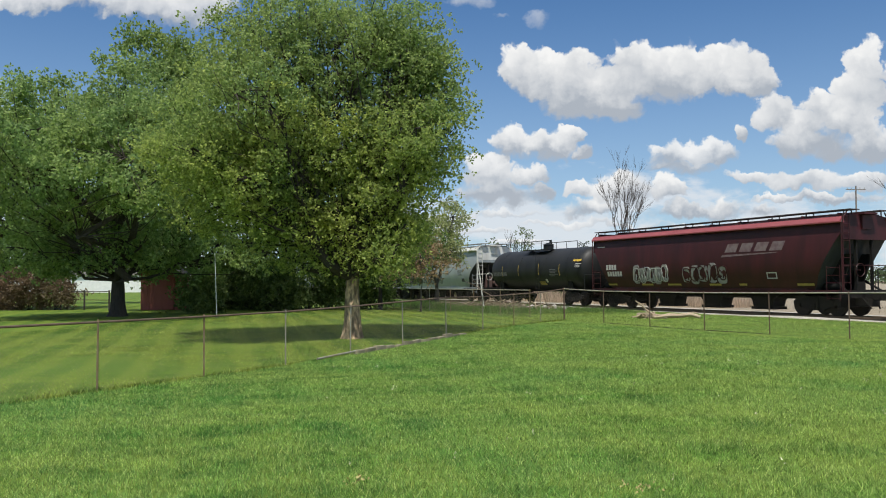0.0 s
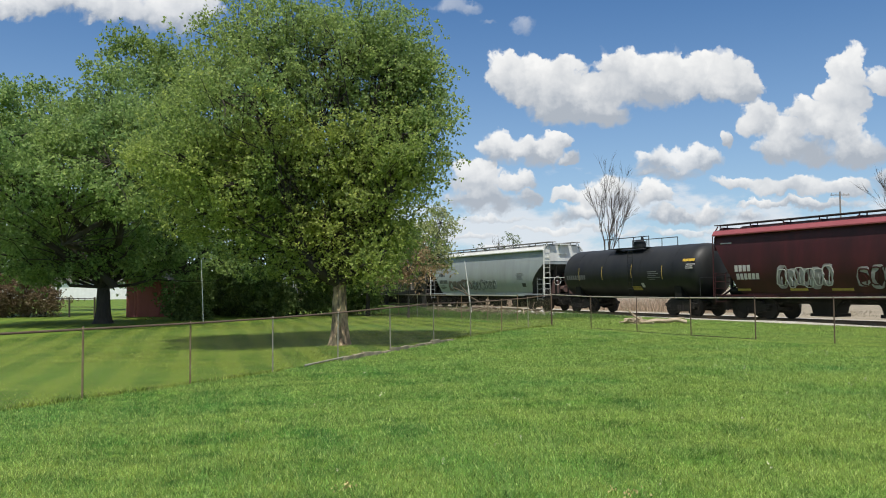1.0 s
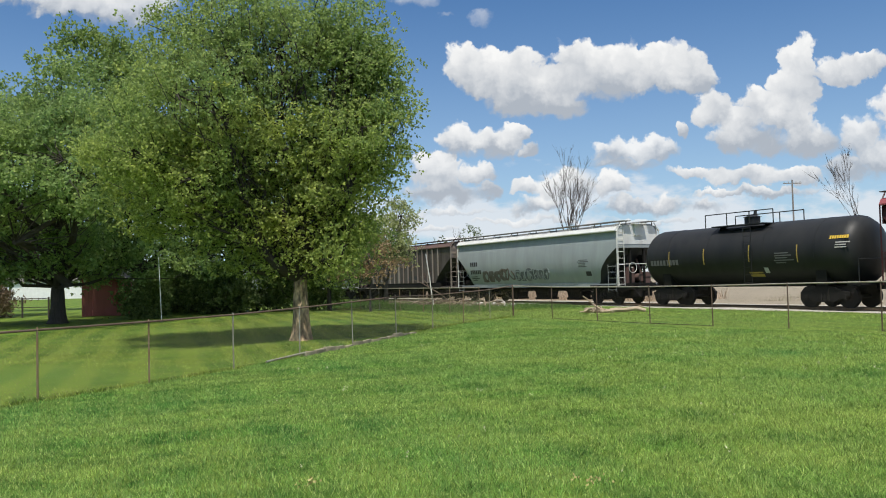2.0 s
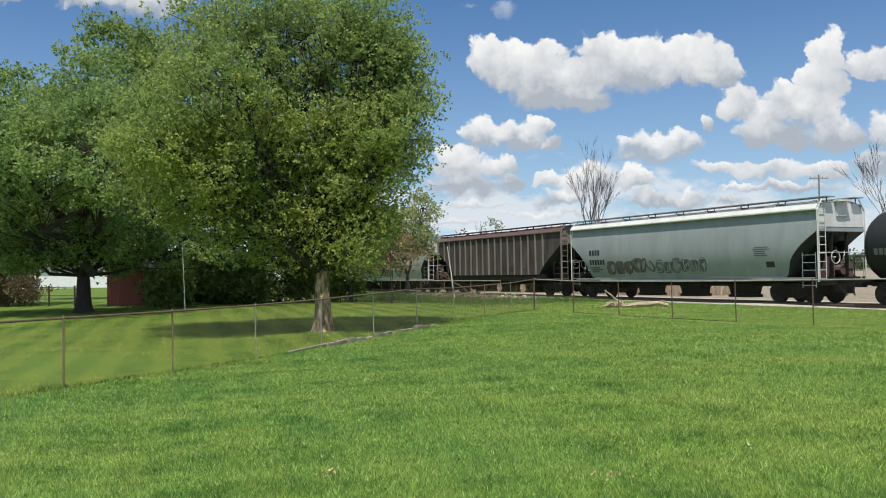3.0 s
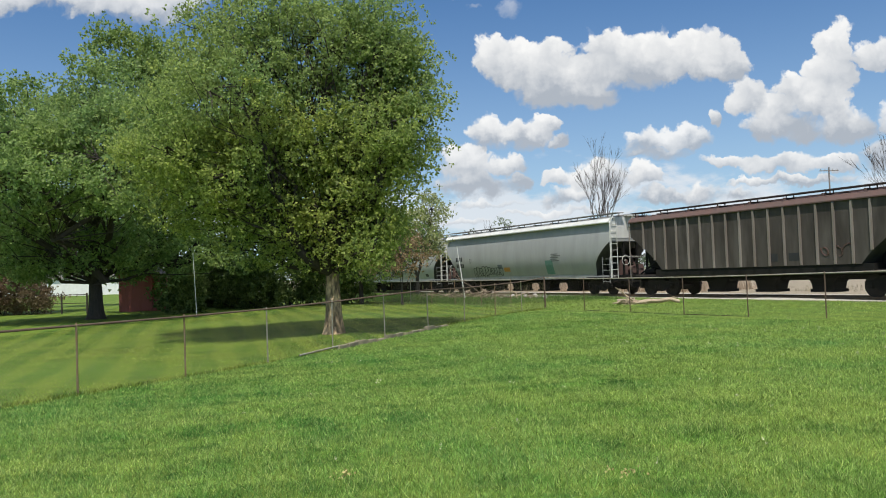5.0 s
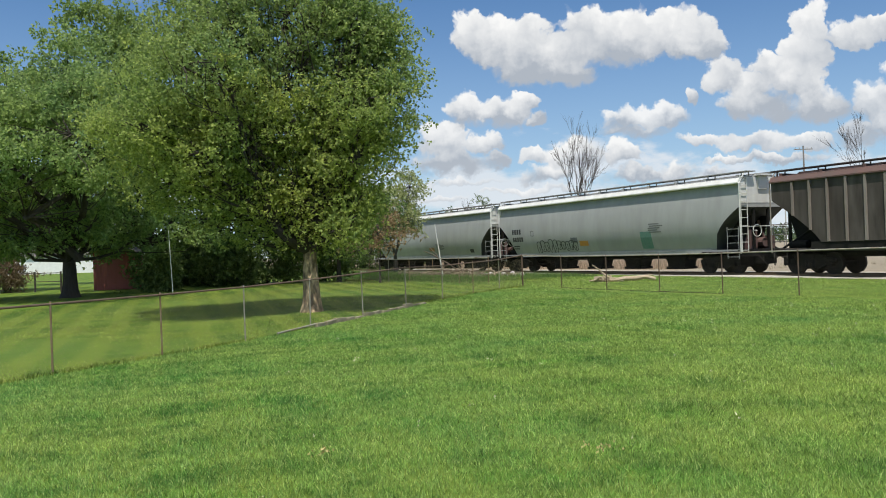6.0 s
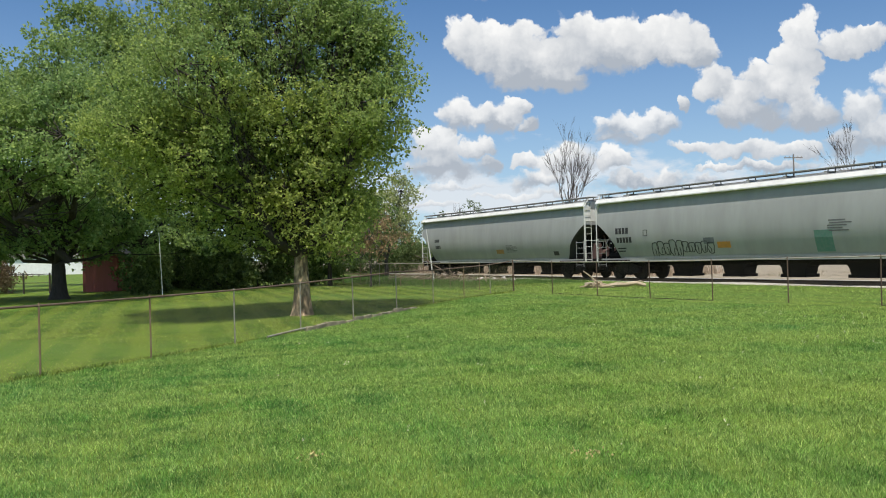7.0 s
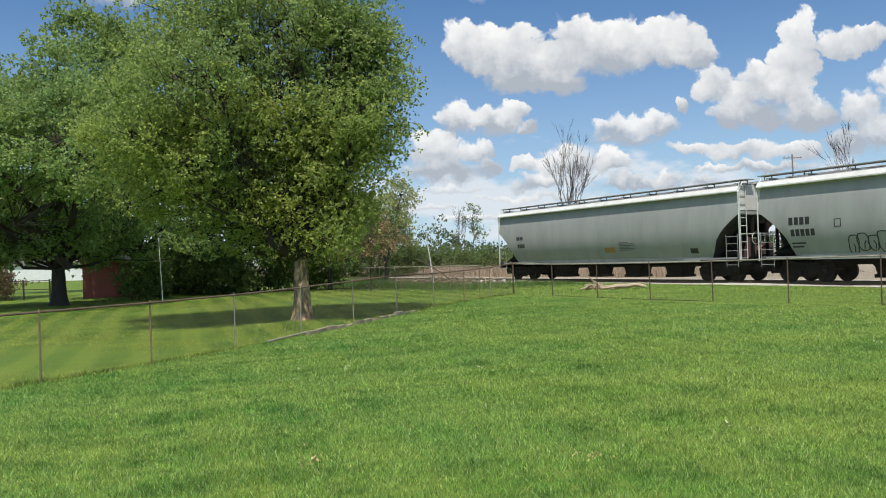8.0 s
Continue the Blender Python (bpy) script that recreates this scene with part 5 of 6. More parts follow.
    text_lines(car, 1.73, 3.2, 1.63, 2.12, 6, PALE_DARK, 10)
    patch(car, 6.87, 7.36, 1.38, 1.63, DARK_MARK, "small black panel")


# ---- garden buildings and small things ----
def build_shed():
    x, y = -16.75, 50.0
    sh = thing("shed", pose(x, y, gz(x, y), 0, 0, 2), "weathered barn-red wooden garden shed under the trees", "shed")
    w, d, h = 2.2, 2.4, 2.15
    board = 0.2
    n = int(w / board)
    for i in range(n):  # upright boards of the front, left open for the doorway
        x0 = -w / 2 + i * board
        z0 = -0.05
        bm = bmesh.new()
        box(bm, x0 + 0.004, x0 + board - 0.004, -d / 2, -d / 2 + 0.03 + 0.006 * (i % 2), z0, h)
        part("board", bm, SHED_RED, sh)
    for sx in (-1, 1):
        bm = bmesh.new()
        box(bm, *sorted((sx * w / 2, sx * (w / 2 - 0.05))), -d / 2 + 0.045, d / 2, -0.05, h)
        part("side_wall", bm, SHED_RED, sh)
    bm = bmesh.new()
    box(bm, -w / 2 + 0.06, w / 2 - 0.06, d / 2 - 0.05, d / 2, -0.05, h)
    part("back_wall", bm, SHED_DARK, sh)
    bm = bmesh.new()
    loft(bm, [[(-w / 2 - 0.2, yy, h - 0.05), (0, yy, h + 0.95), (w / 2 + 0.2, yy, h - 0.05), (w / 2 + 0.2, yy, h + 0.03), (0, yy, h + 1.04), (-w / 2 - 0.2, yy, h + 0.03)] for yy in (-d / 2 - 0.25, d / 2 + 0.25)])
    part("roof", bm, SHINGLE, sh)
    bm = bmesh.new()
    loft(bm, [[(-w / 2, yy, h), (w / 2, yy, h), (0, yy, h + 0.9)] for yy in (-d / 2 + 0.01, -d / 2 + 0.04)])
    part("gable", bm, SHED_RED, sh)
    bm = bmesh.new()
    box(bm, -0.1, 0.85, -d / 2 - 0.05, -d / 2 - 0.004, 0.05, 1.95)
    door = part("door", bm, SHED_RED, sh, "closed board door")
    bm = bmesh.new()
    box(bm, 0.7, 0.76, -d / 2 - 0.09, -d / 2 - 0.045, 0.95, 1.1)
    part("latch", bm, RUSTY, door)


def build_lean_to():
    x, y = -14.75, 49.6
    t = thing("lean_to", pose(x, y, gz(x, y), 0, 0, 10), "low dark red lean-to beside the shed", "shed")
    for i in range(8):
        bm = bmesh.new()
        box(bm, -0.9 + 0.225 * i, -0.68 + 0.225 * i, -0.6, -0.57, -0.05, 1.5 - 0.05 * i)
        part("board", bm, SHED_RED, t)
    bm = bmesh.new()
    loft(bm, [[(-1.0, yy, 1.6), (1.0, yy, 1.22), (1.0, yy, 1.28), (-1.0, yy, 1.66)] for yy in (-0.75, 0.8)])
    part("roof", bm, SHINGLE, t)
    bm = bmesh.new()
    box(bm, -0.9, 0.88, 0.6, 0.65, -0.05, 1.2)
    part("back_wall", bm, SHED_DARK, t)


def build_house():
    x, y = -70.0, 165.0
    ho = thing("house", pose(x, y, 0, 0, 0, 8), "long low white house with a grey roof beyond the lawns", "house")
    w, d, h = 30.0, 8.0, 3.3
    bm = bmesh.new()
    box(bm, -w / 2, w / 2, -d / 2, d / 2, -0.1, h)
    part("wall", bm, SIDING, ho)
    bm = bmesh.new()
    loft(bm, [[(xx, -d / 2 - 0.4, h), (xx, 0, h + 1.5), (xx, d / 2 + 0.4, h), (xx, 0, h + 1.2)] for xx in (-w / 2 - 0.4, w / 2 + 0.4)])
    part("roof", bm, SHINGLE, ho)


def build_rail_fence():
    a, way = Vector((-19.4, 48.1, 0)), Vector((-0.84, 0.54, 0)).normalized()
    f = thing("fence", Matrix.Translation((a.x, a.y, gz(a.x, a.y))), "dark two-rail wooden fence by the old tree", "fence")
    for i in range(8):
        p = way * (2.4 * i)
        bm = bmesh.new()
        box(bm, p.x - 0.04, p.x + 0.04, p.y - 0.04, p.y + 0.04, -0.2, 1.2)
        part("post", bm, BARK, f)
        if i < 7:
            q = way * (2.4 * (i + 1))
            for z in (0.62, 1.12):
                bm = bmesh.new()
                rod(bm, (p.x, p.y, z), (q.x, q.y, z), 0.022, 0.022, 6)
                part("rail", bm, BARK, f)


def build_edging():
    start = P1 + FENCE_WAY * 6.1 + Vector((FENCE_WAY.y, -FENCE_WAY.x, 0)) * 0.12
    e = thing("garden_edging", Matrix.Translation((start.x, start.y, 0)), "uneven row of grey and tan edging blocks under the fence", "edging")
    rng = random.Random(5)
    bm = bmesh.new()
    box(bm, -0.21, 0.21, -0.06, 0.06, -0.06, 0.075, 0.012)
    first, s = None, 1.5
    turn = math.degrees(math.atan2(FENCE_WAY.y, FENCE_WAY.x))
    for i in range(13):
        p = start + FENCE_WAY * s
        if first is None:
            first = o = part("block", bm, BLOCK, e)
        else:
            o = new("block", first.data)
            o.parent = e
        o.matrix_basis = Matrix.Translation(-start) @ pose(p.x, p.y, gz(p.x, p.y) + rng.uniform(-0.02, 0.05), rng.uniform(-3, 3), rng.uniform(-3, 3), turn + rng.uniform(-5, 5))
        s += 0.45 if i != 4 else 0.5
    p, q = start - FENCE_WAY * 0.2, start + FENCE_WAY * 1.4
    bm = bmesh.new()
    rod(bm, Vector((p.x, p.y, gz(p.x, p.y) + 0.05)) - start, Vector((q.x, q.y, gz(q.x, q.y) + 0.09)) - start, 0.024, 0.024, 10)
    part("pipe", bm, GALV, e, "grey pipe")


def build_marker():
    x, y = -10.33, 37.76
    m = thing("marker_pole", Matrix.Translation((x, y, gz(x, y))), "thin white pole standing in the neighbouring lawn", "pole")
    bm = bmesh.new()
    rod(bm, (0.06, 0, -0.1), (-0.05, 0, 2.95), 0.02, 0.014, 8)
    part("shaft", bm, POLE_WHITE, m)
    bm = bmesh.new()
    rod(bm, (0.05, 0, 0.0), (0.05, 0, 0.08), 0.07, 0.05, 10)
    part("foot", bm, GALV, m)


def build_brush():
    rng = np.random.default_rng(9)
    x, y = 2.9, 51.2
    b = thing("brush_pile", Matrix.Translation((x, y, gz(x, y))), "heap of pale dead branches beside the railway", "brush pile")
    for i in range(34):
        bm = bmesh.new()
        a = Vector((rng.uniform(-2.6, 2.2), rng.uniform(-0.6, 0.8), rng.uniform(0.0, 0.35)))
        w = Vector((rng.normal(0, 1), rng.normal(0, 0.5), rng.uniform(-0.1, 0.22))).normalized()
        limb(bm, a - w * 0.8, a + w * rng.uniform(0.6, 1.3), 0.035, 0.012, rng, 4, 0.05)
        part("branch", bm, BRUSHWOOD if i % 4 else DEADWOOD, b)
    bm = bmesh.new()
    limb(bm, (1.5, 0, 0.1), (-1.3, -0.3, 1.62), 0.055, 0.025, rng, 5, 0.02)
    limb(bm, (-0.4, -0.2, 1.15), (-0.9, 0.1, 1.85), 0.03, 0.012, rng, 3, 0.05)
    part("branch", bm, BRUSHWOOD, b, "long grey-brown forked branch")
    bm = bmesh.new()
    limb(bm, (-0.15, -0.5, -0.05), (-0.55, -0.5, 3.25), 0.045, 0.028, rng, 4, 0.006)
    part("branch", bm, POLE_WHITE, b, "thin upright whitish pole")


def build_debris():
    rng = np.random.default_rng(29)
    x, y = 5.6, 46.6
    b = thing("brush_pile", Matrix.Translation((x, y, gz(x, y))), "low scatter of broken sticks and rubble by the corner post", "brush pile")
    for i in range(22):
        bm = bmesh.new()
        a = Vector((rng.uniform(-2.4, 1.6), rng.uniform(-0.9, 0.9), rng.uniform(0.03, 0.22)))
        w = Vector((rng.normal(0, 1), rng.normal(0, 0.6), rng.uniform(-0.08, 0.3))).normalized()
        k = rng.uniform(0.3, 0.75)
        limb(bm, a - w * k, a + w * k, 0.04, 0.015, rng, 4, 0.06)
        part("stick", bm, BRUSHWOOD if i % 3 else DEADWOOD, b)
    for i in range(9):
        bm = bmesh.new()
        r = rng.uniform(0.08, 0.2)
        bmesh.ops.create_icosphere(bm, subdivisions=2, radius=r, matrix=Matrix.Translation((rng.uniform(-2.2, 2.0), rng.uniform(-0.9, 0.6), r * 0.4)))
        for v in bm.verts:
            v.co += Vector(noise.noise_vector(v.co * 6)) * r * 0.4
        part("stone", bm, STONE, b)


def build_log():
    rng = np.random.default_rng(19)
    x, y = 9.6, 34.2
    l = thing("fallen_log", pose(x, y, gz(x, y), 0, 0, -14), "weathered pale fallen log with broken limbs on the grass", "log")
    bm = bmesh.new()
    limb(bm, (-1.3, 0.1, 0.12), (1.25, -0.1, 0.08), 0.125, 0.08, rng, 6, 0.02)
    part("trunk", bm, DEADWOOD, l, smooth=True)
    for a, b, r in (((-0.6, 0, 0.15), (-1.35, -0.2, 0.75), 0.06), ((-0.7, 0, 0.15), (-0.1, -0.5, 0.05), 0.07), ((0.4, 0, 0.15), (1.2, 0.35, 0.22), 0.06), ((-0.9, 0, 0.12), (-1.5, -0.4, 0.08), 0.07), ((-0.3, 0, 0.12), (-0.9, 0.5, 0.3), 0.05)):
        bm = bmesh.new()
        limb(bm, a, b, r, r * 0.4, rng, 4, 0.06)
        part("limb", bm, DEADWOOD, l)
    v, f = leaves_at(rng, [(-0.9 + 0.2 * i, -0.15, 0.04) for i in range(4)], 25, 0.12, 0.14, 0.3)
    tagged(raw("bark_scraps", v, f, DEADWOOD, l), kind="stuff")


def blades(name, n, region, height, mat, label, category, seed, width=0.012, lean=0.35):
    """Upright blades over a region given by a function of two random numbers."""
    rng = np.random.default_rng(seed)
    x, y = region(rng.random(n), rng.random(n))
    z = ground_z(x, y)
    h = height * rng.uniform(0.4, 1.1, n) * (1 + 0.5 * value_noise(x * 0.35, y * 0.35, seed))
    turn, la = rng.uniform(0, 6.283, n), rng.uniform(0, 6.283, n)
    base = np.stack([x, y, z - 0.02], -1)
    side = np.stack([np.cos(turn), np.sin(turn), 0 * x], -1) * width
    tip = base + np.stack([np.cos(la) * lean * h, np.sin(la) * lean * h, h], -1)
    v = np.stack([base - side, base + side, tip], 1).reshape(-1, 3)
    return tagged(raw(name, v, np.arange(3 * n).reshape(-1, 3), mat), label, category, kind="stuff")


def strip(q0, q1, s0, s1):
    """A region between two distances from the camera's side of the track and two places along it."""
    def region(a, b):
        q, s = q0 + (q1 - q0) * a, s0 + (s1 - s0) * b
        return ACROSS.x * q - ALONG.x * s, ACROSS.y * q - ALONG.y * s
    return region


def next_lawn(a, b):
    """The neighbouring lawn beyond the left-hand fence."""
    s, o = -6 + 46 * b, -0.2 - 16 * a
    return P1.x + FENCE_WAY.x * s + FENCE_WAY.y * o, P1.y + FENCE_WAY.y * s - FENCE_WAY.x * o


def fence_foot(a, b):
    s = -5 + 27.5 * b
    o = 0.22 * (a - 0.5)
    return P1.x + FENCE_WAY.x * s + FENCE_WAY.y * o, P1.y + FENCE_WAY.y * s - FENCE_WAY.x * o


def build_wild():
    blades("rough_grass", 110000, strip(18.2, 29.4, -6, 46), 0.075, BLADE, "rough green grass between fence and railway", "grass", 4, 0.009, 0.8)
    blades("long_grass", 7000, fence_foot, 0.09, BLADE_NEXT, "long untrimmed grass along the fence foot", "grass", 5, 0.008, 0.5)
    blades("long_grass", 3000, strip(18.15, 18.5, -28, 1), 0.17, BLADE, "long untrimmed grass along the fence foot", "grass", 6, 0.008, 0.5)
    blades("dry_grass", 26000, strip(37.2, 43, 38, 130), 1.0, DRY_GRASS, "tall dry pinkish grass beyond the track", "grass", 7, 0.03, 0.3)
    blades("dry_grass", 9000, strip(38.4, 46, -40, 38), 0.28, STUBBLE, "dry tan grass at the edge of the field", "grass", 17, 0.025, 0.4)
    blades("dry_grass", 1500, strip(25.2, 27.2, 42, 60), 0.35, DRY_GRASS, "dry tan grass beside the track", "grass", 8, 0.02, 0.5)
    blades("mown_grass", 360000, next_lawn, 0.055, BLADE_NEXT, "short mown grass of the neighbouring lawn", "grass", 14, 0.0065, 0.9)
    blades("weeds", 26000, strip(19.4, 27.4, 33, 62), 0.3, WEED, "tall rough weeds round the brush pile", "weeds", 18, 0.012, 0.5)
    blades("seed_stalks", 420, strip(17.3, 18.3, -16, 1), 0.2, FLOWER, "thin pale seed stalks along the fence foot", "grass", 21, 0.004, 0.4)
    blades("seed_stalks", 160, strip(15.6, 17.4, -8.5, -5.5), 0.22, FLOWER, "thin pale seed stalks standing in the lawn", "grass", 22, 0.004, 0.4)
    rng = np.random.default_rng(12)
    n = 420  # small pale seed heads and clover on the lawn
    x, y = rng.uniform(-4, 13, n), 5 + 25 * rng.random(n)
    keep = (ACROSS.x * x + ACROSS.y * y < 18) & (FENCE_WAY.y * (x - P1.x) - FENCE_WAY.x * (y - P1.y) > 0.5) & (rng.random(n) < 0.25 + 0.5 * (x > 4))
    c = np.stack([x, y, ground_z(x, y) + 0.055], -1)[keep]
    v, f = leaves_at(rng, c, 4, 0.008, 0.026, 1.0)
    tagged(raw("lawn_flowers", v, f, FLOWER), "tiny pale flower heads scattered on the lawn", "flowers", kind="stuff")
    for k, (px, py) in enumerate(((-0.7, 6.6), (1.5, 6.28))):
        v, f = leaves_at(np.random.default_rng(30 + k), [(px + 0.05 * i, py + 0.02 * i, gz(px, py) + 0.035) for i in range(3)], 8, 0.05, 0.03, 0.2)
        tagged(raw("straw_tuft", v, f, STRAW), "small patch of dead straw in the lawn", "straw", kind="stuff")


# ---- building the place ----
build_ground()
build_track()
left_fence = build_fence("fence", P1 - FENCE_WAY * 2 * 2.456, FENCE_WAY, 12, 2.456, "old chain-link garden fence with a rusty top rail", rust=True,
                         heights={8: 1.12, 9: 1.12, 10: 1.16, 11: 1.27})
right_fence = build_fence("fence", CORNER + ALONG * 0.05, ALONG, 11, 2.63, "chain-link fence parallel to the railway line", gate_post=True, heights={0: 1.27}, wire=0.0007, posts=RAIL_RUST, foot_shade=True, mesh=WIRE_OLD)
back_fence = build_fence("fence", CORNER - ALONG * 2.6, -ALONG, 17, 2.6, "grey chain-link fence behind the neighbouring garden", mesh=WIRE_OLD)

tree("tree", -2.68, 25.1, [(-0.7, 0.9, 6.0, 2.9, 2.2, 2.2), (1.7, 0, 6.6, 1.7, 2.0, 2.0), (-2.6, 0.2, 7.3, 2.4, 2.3, 2.2), (-0.5, 0.2, 9.0, 2.3, 2.0, 1.6), (2.0, 0, 5.3, 1.2, 1.4, 0.8),
                           (1.4, 0, 8.3, 1.6, 1.7, 1.4), (-3.1, 0, 9.1, 1.6, 1.7, 1.3), (-4.7, 0.3, 6.2, 1.9, 2.0, 1.9), (-4.3, 0.4, 5.7, 1.5, 1.6, 1.2), (-2.8, 0.9, 3.7, 1.8, 1.2, 1.1), (-4.3, 1.0, 4.2, 1.5, 1.2, 1.1), (-1.3, 0.8, 4.2, 2.3, 1.5, 1.4),
                           (0.2, -0.4, 3.8, 1.6, 0.9, 0.9), (1.1, -0.3, 4.4, 1.3, 0.9, 1.0), (1.3, 0.2, 3.2, 1.0, 0.9, 0.8), (-0.9, -0.7, 5.4, 1.8, 1.0, 1.2), (1.0, -0.6, 5.8, 1.6, 1.0, 1.2), (0.8, 0.4, 3.0, 1.4, 1.1, 0.8), (-1.4, -0.2, 2.5, 1.2, 0.7, 0.7), (0.9, -0.2, 2.3, 0.7, 0.6, 0.5), (1.2, 0.2, 2.6, 0.8, 0.7, 0.6),
                           (2.4, 0, 6.9, 1.25, 1.4, 1.6), (1.9, 0, 9.2, 1.2, 1.4, 1.1), (2.3, 0, 8.4, 1.1, 1.3, 1.0), (0.6, 0.2, 9.8, 1.8, 1.6, 1.2), (-2.0, 0.2, 10.0, 1.7, 1.6, 1.1),
                           (-2.0, -1.0, 3.7, 1.4, 0.9, 0.9), (-2.7, -1.9, 4.7, 1.7, 1.1, 1.0), (1.4, -1.1, 4.5, 1.0, 0.9, 0.9), (-2.2, -1.5, 5.7, 1.7, 1.1, 1.0), (-4.4, -1.8, 5.6, 1.5, 1.1, 1.0), (2.0, -1.4, 6.2, 1.3, 1.0, 1.0), (-0.1, -0.5, 2.45, 0.8, 0.5, 0.5), (-0.8, -0.6, 3.1, 1.0, 0.6, 0.7), (1.0, -1.3, 2.4, 0.8, 0.6, 0.45), (1.5, -1.5, 2.8, 0.8, 0.6, 0.5), (1.7, -1.2, 3.4, 0.7, 0.6, 0.5), (-3.0, -2.4, 7.0, 1.7, 1.1, 1.0)],
     2.0, 0.29, LEAF_YELLOW, "broad tree with peeling tan bark and fresh green leaves", 11, clumps=1150, per=210, leaf=0.084, lower=PEELED, spread=0.36, shell=0.42, upper=(6.6, LEAF_UPPER))
tree("tree", -13.6, 45.5, [(0, -3.4, 8.2, 3.9, 3.8, 3.2), (2.1, -1.6, 11.0, 3.0, 3.4, 2.8), (-2.0, -1.6, 11.6, 2.9, 3.2, 2.8), (-2.8, 2, 5.8, 3.2, 2.4, 2.6), (2.8, 2, 5.4, 3.2, 2.4, 2.4), (-2.6, 1.6, 4.0, 2.0, 1.2, 1.2), (0.3, 0, 13.8, 2.0, 2.2, 1.6), (-1.6, -1.6, 14.0, 2.0, 2.2, 1.5), (5.0, -2.6, 8.2, 2.8, 3.2, 2.6), (5.6, 2, 5.0, 2.6, 2.0, 2.2), (-0.6, 1.8, 3.3, 3.0, 1.6, 1.5), (3.6, 1.8, 3.2, 2.8, 1.6, 1.5)],
     2.6, 0.22, LEAF_DARK, "full-crowned tree with branches reaching low", 41, clumps=390, per=200, leaf=0.16, spread=0.52)
tree("tree", -15.6, 39.7, [(0.0, -2.84, 6.94, 3.84, 3.67, 2.84), (-2.17, -1.34, 9.28, 2.5, 2.84, 2.5), (2.5, -2.84, 7.61, 2.67, 3.17, 2.67), (-2.67, 0.5, 3.02, 2.17, 1.25, 1.09), (2.17, 0.67, 3.19, 2.0, 1.25, 1.09), (-4.68, 0.5, 3.1, 1.84, 1.25, 1.09), (4.17, 2.0, 3.1, 2.0, 1.25, 1.09), (0.42, -0.42, 10.78, 2.17, 2.34, 1.84), (-4.01, -2.5, 6.44, 2.34, 3.01, 2.5), (-1.5, 1.34, 3.52, 2.67, 1.67, 1.42), (2.34, 1.34, 3.77, 2.5, 1.67, 1.59), (-3.84, 1.34, 3.44, 2.17, 1.67, 1.42), (-3.67, 0.0, 10.12, 1.67, 1.84, 1.5), (0.67, 1.0, 2.77, 1.34, 0.83, 0.83), (-1.6, -1.6, 3.4, 2.4, 1.2, 1.2), (1.7, -1.4, 3.5, 2.0, 1.2, 1.1), (-4.2, -1.6, 3.3, 2.0, 1.2, 1.2), (2.4, -5.4, 6.9, 3.2, 3.0, 2.2), (-2.0, -4.0, 8.4, 3.2, 3.0, 2.2)],
     1.9, 0.4, LEAF_GREEN, "old spreading tree with a thick dark trunk", 37, clumps=540, per=180, leaf=0.14, spread=0.43)
tree("tree", -27.6, 52.0, [(0, -0.5, 7.2, 4.2, 4.0, 3.6), (-2.0, -0.6, 10.6, 3.2, 3.2, 3.0), (3.0, -0.6, 7.0, 2.8, 3.0, 3.0), (0.8, 1.6, 3.6, 3.2, 2.2, 1.6), (1.6, -0.5, 10.8, 2.4, 2.6, 2.4), (-3.4, 1.2, 4.4, 3.0, 2.6, 2.2)],
     2.2, 0.33, LEAF_GREEN, "green tree at the far side of the garden", 53, clumps=270, per=170, leaf=0.19, spread=0.55)
tree("tree", -0.2, 60.5, [(-0.6, 0, 4.8, 2.0, 2.0, 1.9), (1.2, 0, 6.4, 1.3, 1.5, 1.2), (-2.4, 0, 3.6, 2.0, 2.0, 1.8), (0.9, 0, 4.0, 1.2, 1.4, 1.3)],
     1.6, 0.18, LEAF_PALE, "small pale blossoming tree with open twigs", 61, clumps=240, per=70, leaf=0.14, spread=0.36, bark=TWIG)
tree("tree", -3.4, 47.0, [(0, 0, 4.2, 2.0, 2.0, 1.7), (1.6, 0, 3.0, 1.5, 1.5, 1.2), (-1.5, 0, 3.2, 1.6, 1.5, 1.4), (2.3, 0, 4.0, 1.4, 1.4, 1.3), (0.8, 0, 2.2, 1.8, 1.4, 0.9)],
     1.4, 0.14, LEAF_BUSH, "small leafy tree behind the peeling one", 67, clumps=150, per=110, leaf=0.13, spread=0.36)
tree("tree", -1.0, 44.0, [(0, 0, 3.0, 1.3, 1.1, 1.0), (0.9, 0, 2.3, 1.1, 0.9, 0.8), (-1.0, 0, 2.4, 1.1, 0.9, 0.8)],
     1.1, 0.07, LEAF_PINK, "young tree with pinkish spring leaves", 69, clumps=60, per=70, leaf=0.1, spread=0.3, bark=TWIG)
tree("tree", 9.9, 95.0, [(0, 0, 6.6, 1.0, 1.0, 1.6), (0.3, 0, 4.4, 0.8, 0.8, 1.0)],
     3.6, 0.1, LEAF_BUSH, "slim young tree with few leaves beyond the track", 68, clumps=34, per=70, leaf=0.12, spread=0.42, bark=TWIG)
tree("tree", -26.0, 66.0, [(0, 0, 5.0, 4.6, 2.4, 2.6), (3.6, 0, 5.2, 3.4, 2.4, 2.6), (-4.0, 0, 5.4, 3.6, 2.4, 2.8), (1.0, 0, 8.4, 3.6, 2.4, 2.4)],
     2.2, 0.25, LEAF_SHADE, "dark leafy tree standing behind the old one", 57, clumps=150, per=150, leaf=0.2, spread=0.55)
bare_tree("bare_tree", 8.6, 95.5, 8.0, "thin leafless sapling beyond the track", 78, stems=3, r=0.07, spread=0.2)
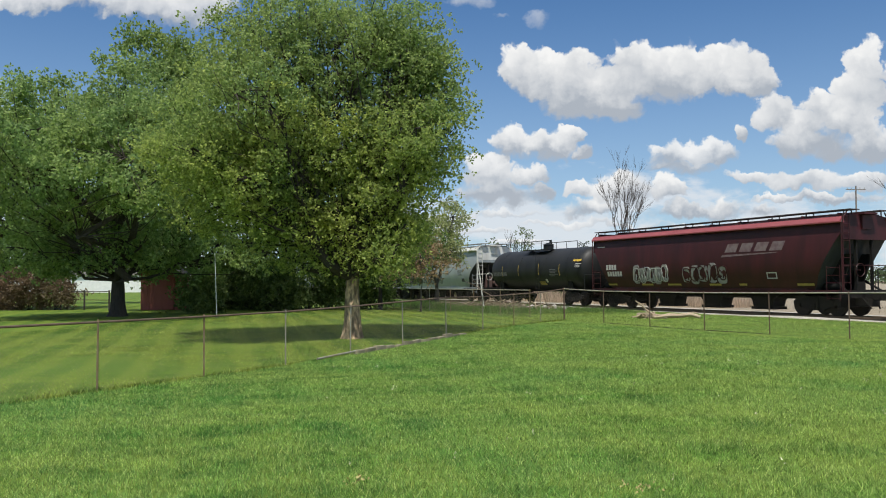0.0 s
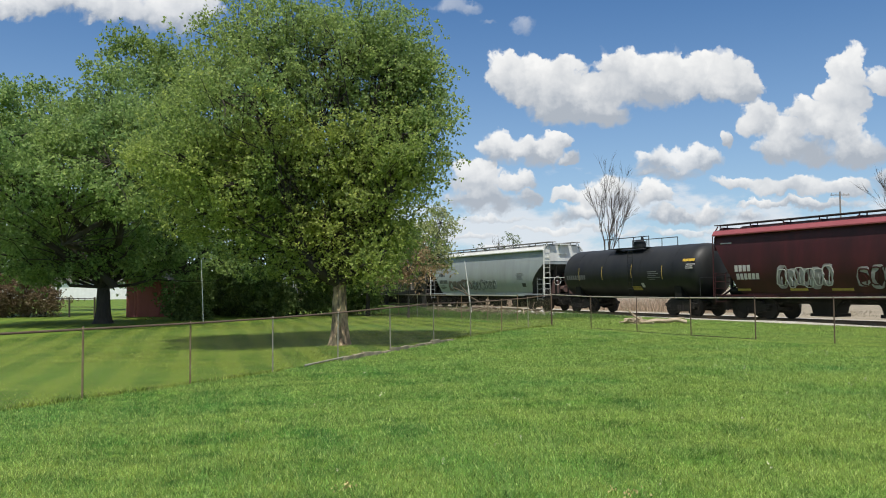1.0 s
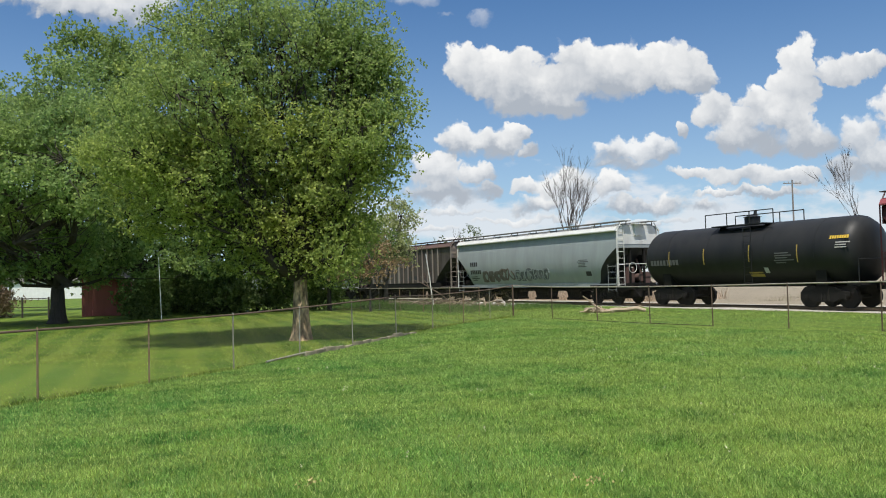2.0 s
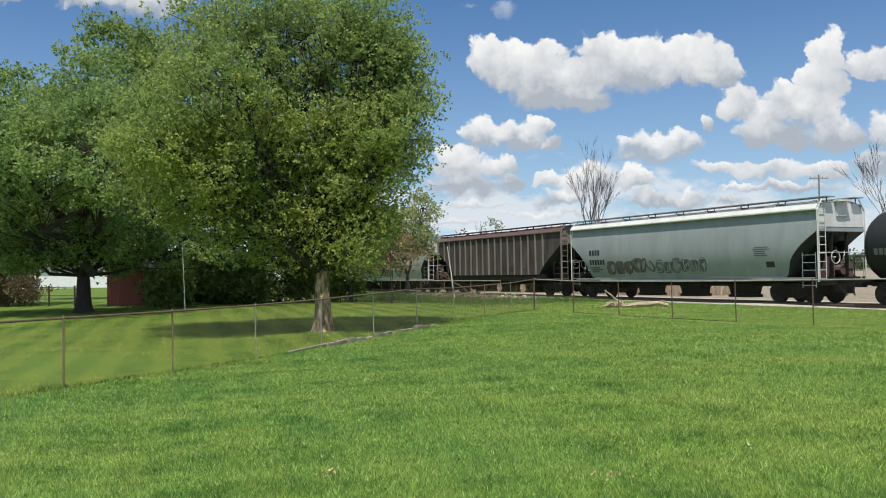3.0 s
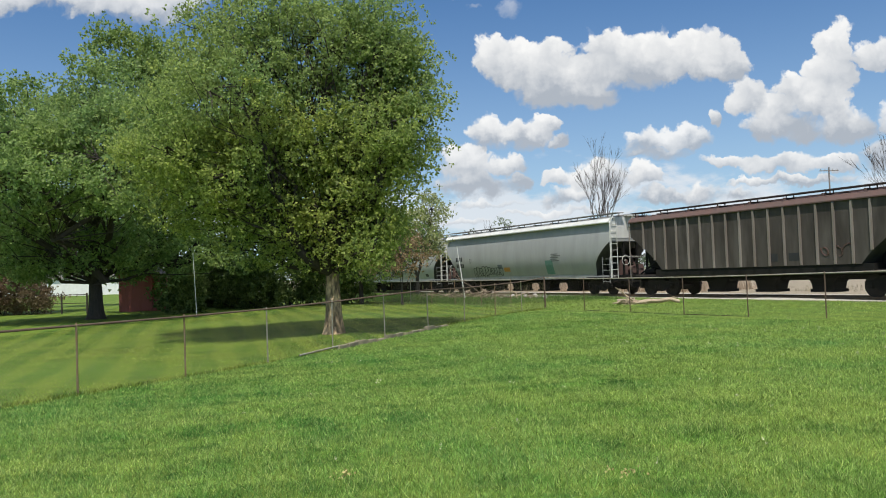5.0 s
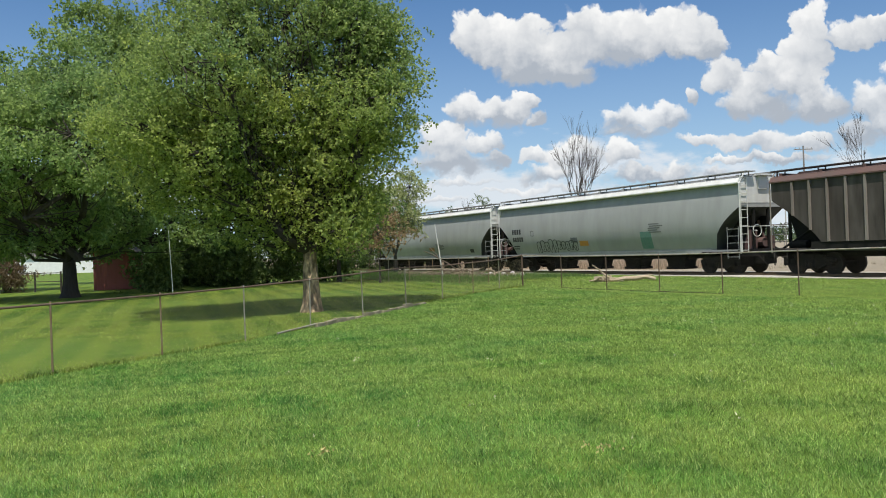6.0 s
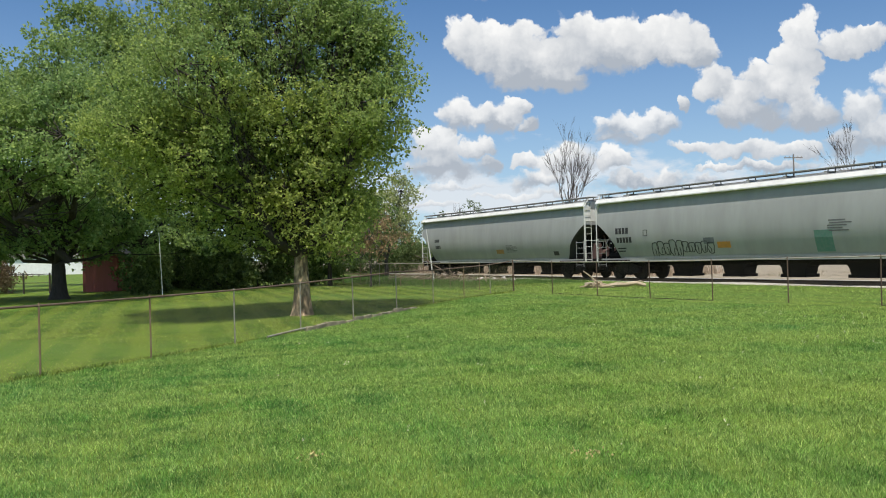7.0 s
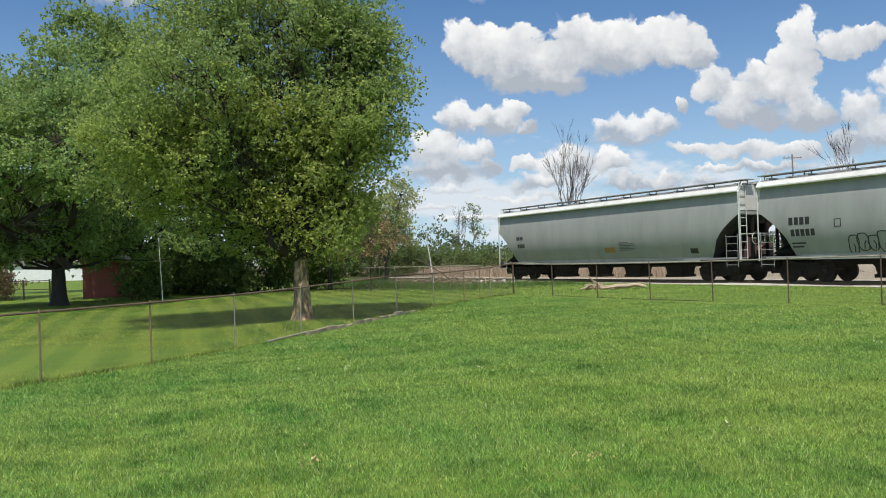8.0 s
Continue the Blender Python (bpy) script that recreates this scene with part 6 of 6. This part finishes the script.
bare_tree("bare_tree", 22.0, 98.0, 16.2, "tall leafless tree with upswept bare branches", 71, stems=5, spread=0.21, depth=5, r=0.15)
bare_tree("bare_tree", 56.0, 92.0, 16.5, "leafless tree beyond the railway line", 73, stems=2, spread=0.17, depth=5, r=0.11)

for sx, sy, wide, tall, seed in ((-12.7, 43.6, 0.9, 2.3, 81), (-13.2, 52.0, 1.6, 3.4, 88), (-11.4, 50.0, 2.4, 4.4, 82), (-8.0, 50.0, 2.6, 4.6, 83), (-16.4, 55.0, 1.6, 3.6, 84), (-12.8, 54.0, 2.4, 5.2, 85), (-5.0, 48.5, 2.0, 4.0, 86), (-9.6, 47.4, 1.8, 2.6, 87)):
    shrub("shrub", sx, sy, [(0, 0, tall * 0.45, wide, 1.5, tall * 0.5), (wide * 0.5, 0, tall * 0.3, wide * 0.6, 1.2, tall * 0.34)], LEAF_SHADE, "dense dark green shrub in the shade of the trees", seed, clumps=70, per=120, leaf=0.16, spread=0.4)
shrub("red_bush", -25.2, 50.2, [(0, 0, 1.35, 2.5, 1.6, 1.35), (1.7, 0, 1.1, 1.5, 1.3, 1.1), (-1.7, 0, 1.0, 1.6, 1.3, 1.1)], LEAF_RED, "rounded red-brown bush on the far lawn", 91, clumps=200, per=150, leaf=0.1, spread=0.28)
shrub("bush", -17.4, 70.0, [(0, 0, 0.6, 1.6, 1.2, 0.7)], LEAF_GREEN, "low green bush on the far lawn", 92, clumps=30, per=70, leaf=0.13, spread=0.3)
for sx, sy, wide, tall, seed in ((0.6, 84.0, 2.8, 5.2, 93), (3.6, 86.0, 2.6, 3.6, 94), (6.6, 88.0, 2.8, 3.1, 95), (-2.6, 84.0, 2.8, 6.2, 96), (10.6, 92.0, 3.0, 3.0, 98), (14.2, 96.0, 3.2, 2.4, 99), (-6.0, 86.0, 3.0, 5.4, 100)):
    shrub("bush", sx, sy, [(0, 0, tall * 0.45, wide, 1.6, tall * 0.5), (wide * 0.6, 0, tall * 0.3, wide * 0.7, 1.3, tall * 0.36)], LEAF_BUSH, "tall spring-green hedgerow bush beyond the track", seed, clumps=120, per=150, leaf=0.13, spread=0.5, stems=16, bark=TWIG)
shrub("conifer", 20.2, 113.0, [(0, 0, 6.4, 0.5, 0.5, 1.6), (0, 0, 4.0, 1.0, 1.0, 2.4), (0, 0, 1.8, 1.4, 1.4, 1.8)], CONIFER, "small dark evergreen beyond the track", 97, clumps=40, per=60, leaf=0.25, spread=0.35, category="tree")


def build_woods():
    rng = np.random.default_rng(77)
    cs = []
    for i in range(420):
        u = rng.uniform(-0.75, 0.9)
        d = rng.uniform(330, 420)
        tall = 7.0 + 3.0 * noise.noise((u * 9, 0, 0)) + 10.5 * math.exp(-((u - 0.06) / 0.022) ** 2)
        for k in range(4):
            cs.append((u * d + rng.normal(0, 2), d, rng.random() ** 0.7 * tall))
    v, f = leaves_at(rng, cs, 26, 1.3, 1.1)
    tagged(raw("far_woods", v, f, LEAF_FAR), "low band of woods on the horizon", "woods", kind="stuff")


build_woods()


def build_pole(x, y, h):
    p = thing("utility_pole", Matrix.Translation((x, y, gz(x, y))), "grey wooden utility pole with one crossarm", "utility pole")
    bm = bmesh.new()
    rod(bm, (0, 0, -0.3), (0, 0, h), 0.13, 0.09, 10)
    part("pole", bm, POLE_GREY, p)
    bm = bmesh.new()
    box(bm, -1.2, 1.2, -0.06, 0.06, h - 0.48, h - 0.38)
    part("crossarm", bm, POLE_GREY, p)
    for i in (-1.05, -0.5, 0.5, 1.05):
        bm = bmesh.new()
        rod(bm, (i, 0, h - 0.36), (i, 0, h - 0.2), 0.04, 0.03, 7)
        part("insulator", bm, GALV, p)


build_pole(51.4, 100.0, 13.4)
build_shed()
build_lean_to()
build_house()
build_rail_fence()
build_edging()
build_marker()
build_brush()
build_debris()
build_log()
build_train()
build_wild()
build_grass()


def motions():
    for car, s in CARS:
        walk(car, [(t, car_pose(s + SPEED * t)) for t in range(9)])
        for w, m in AXLES.get(car.name, ()):
            walk(w, [(k / 30, m @ pose(0, 0, 0, 0, math.degrees(SPEED * k / 30 / 0.46) % 360, 0)) for k in range(241)])


motions()
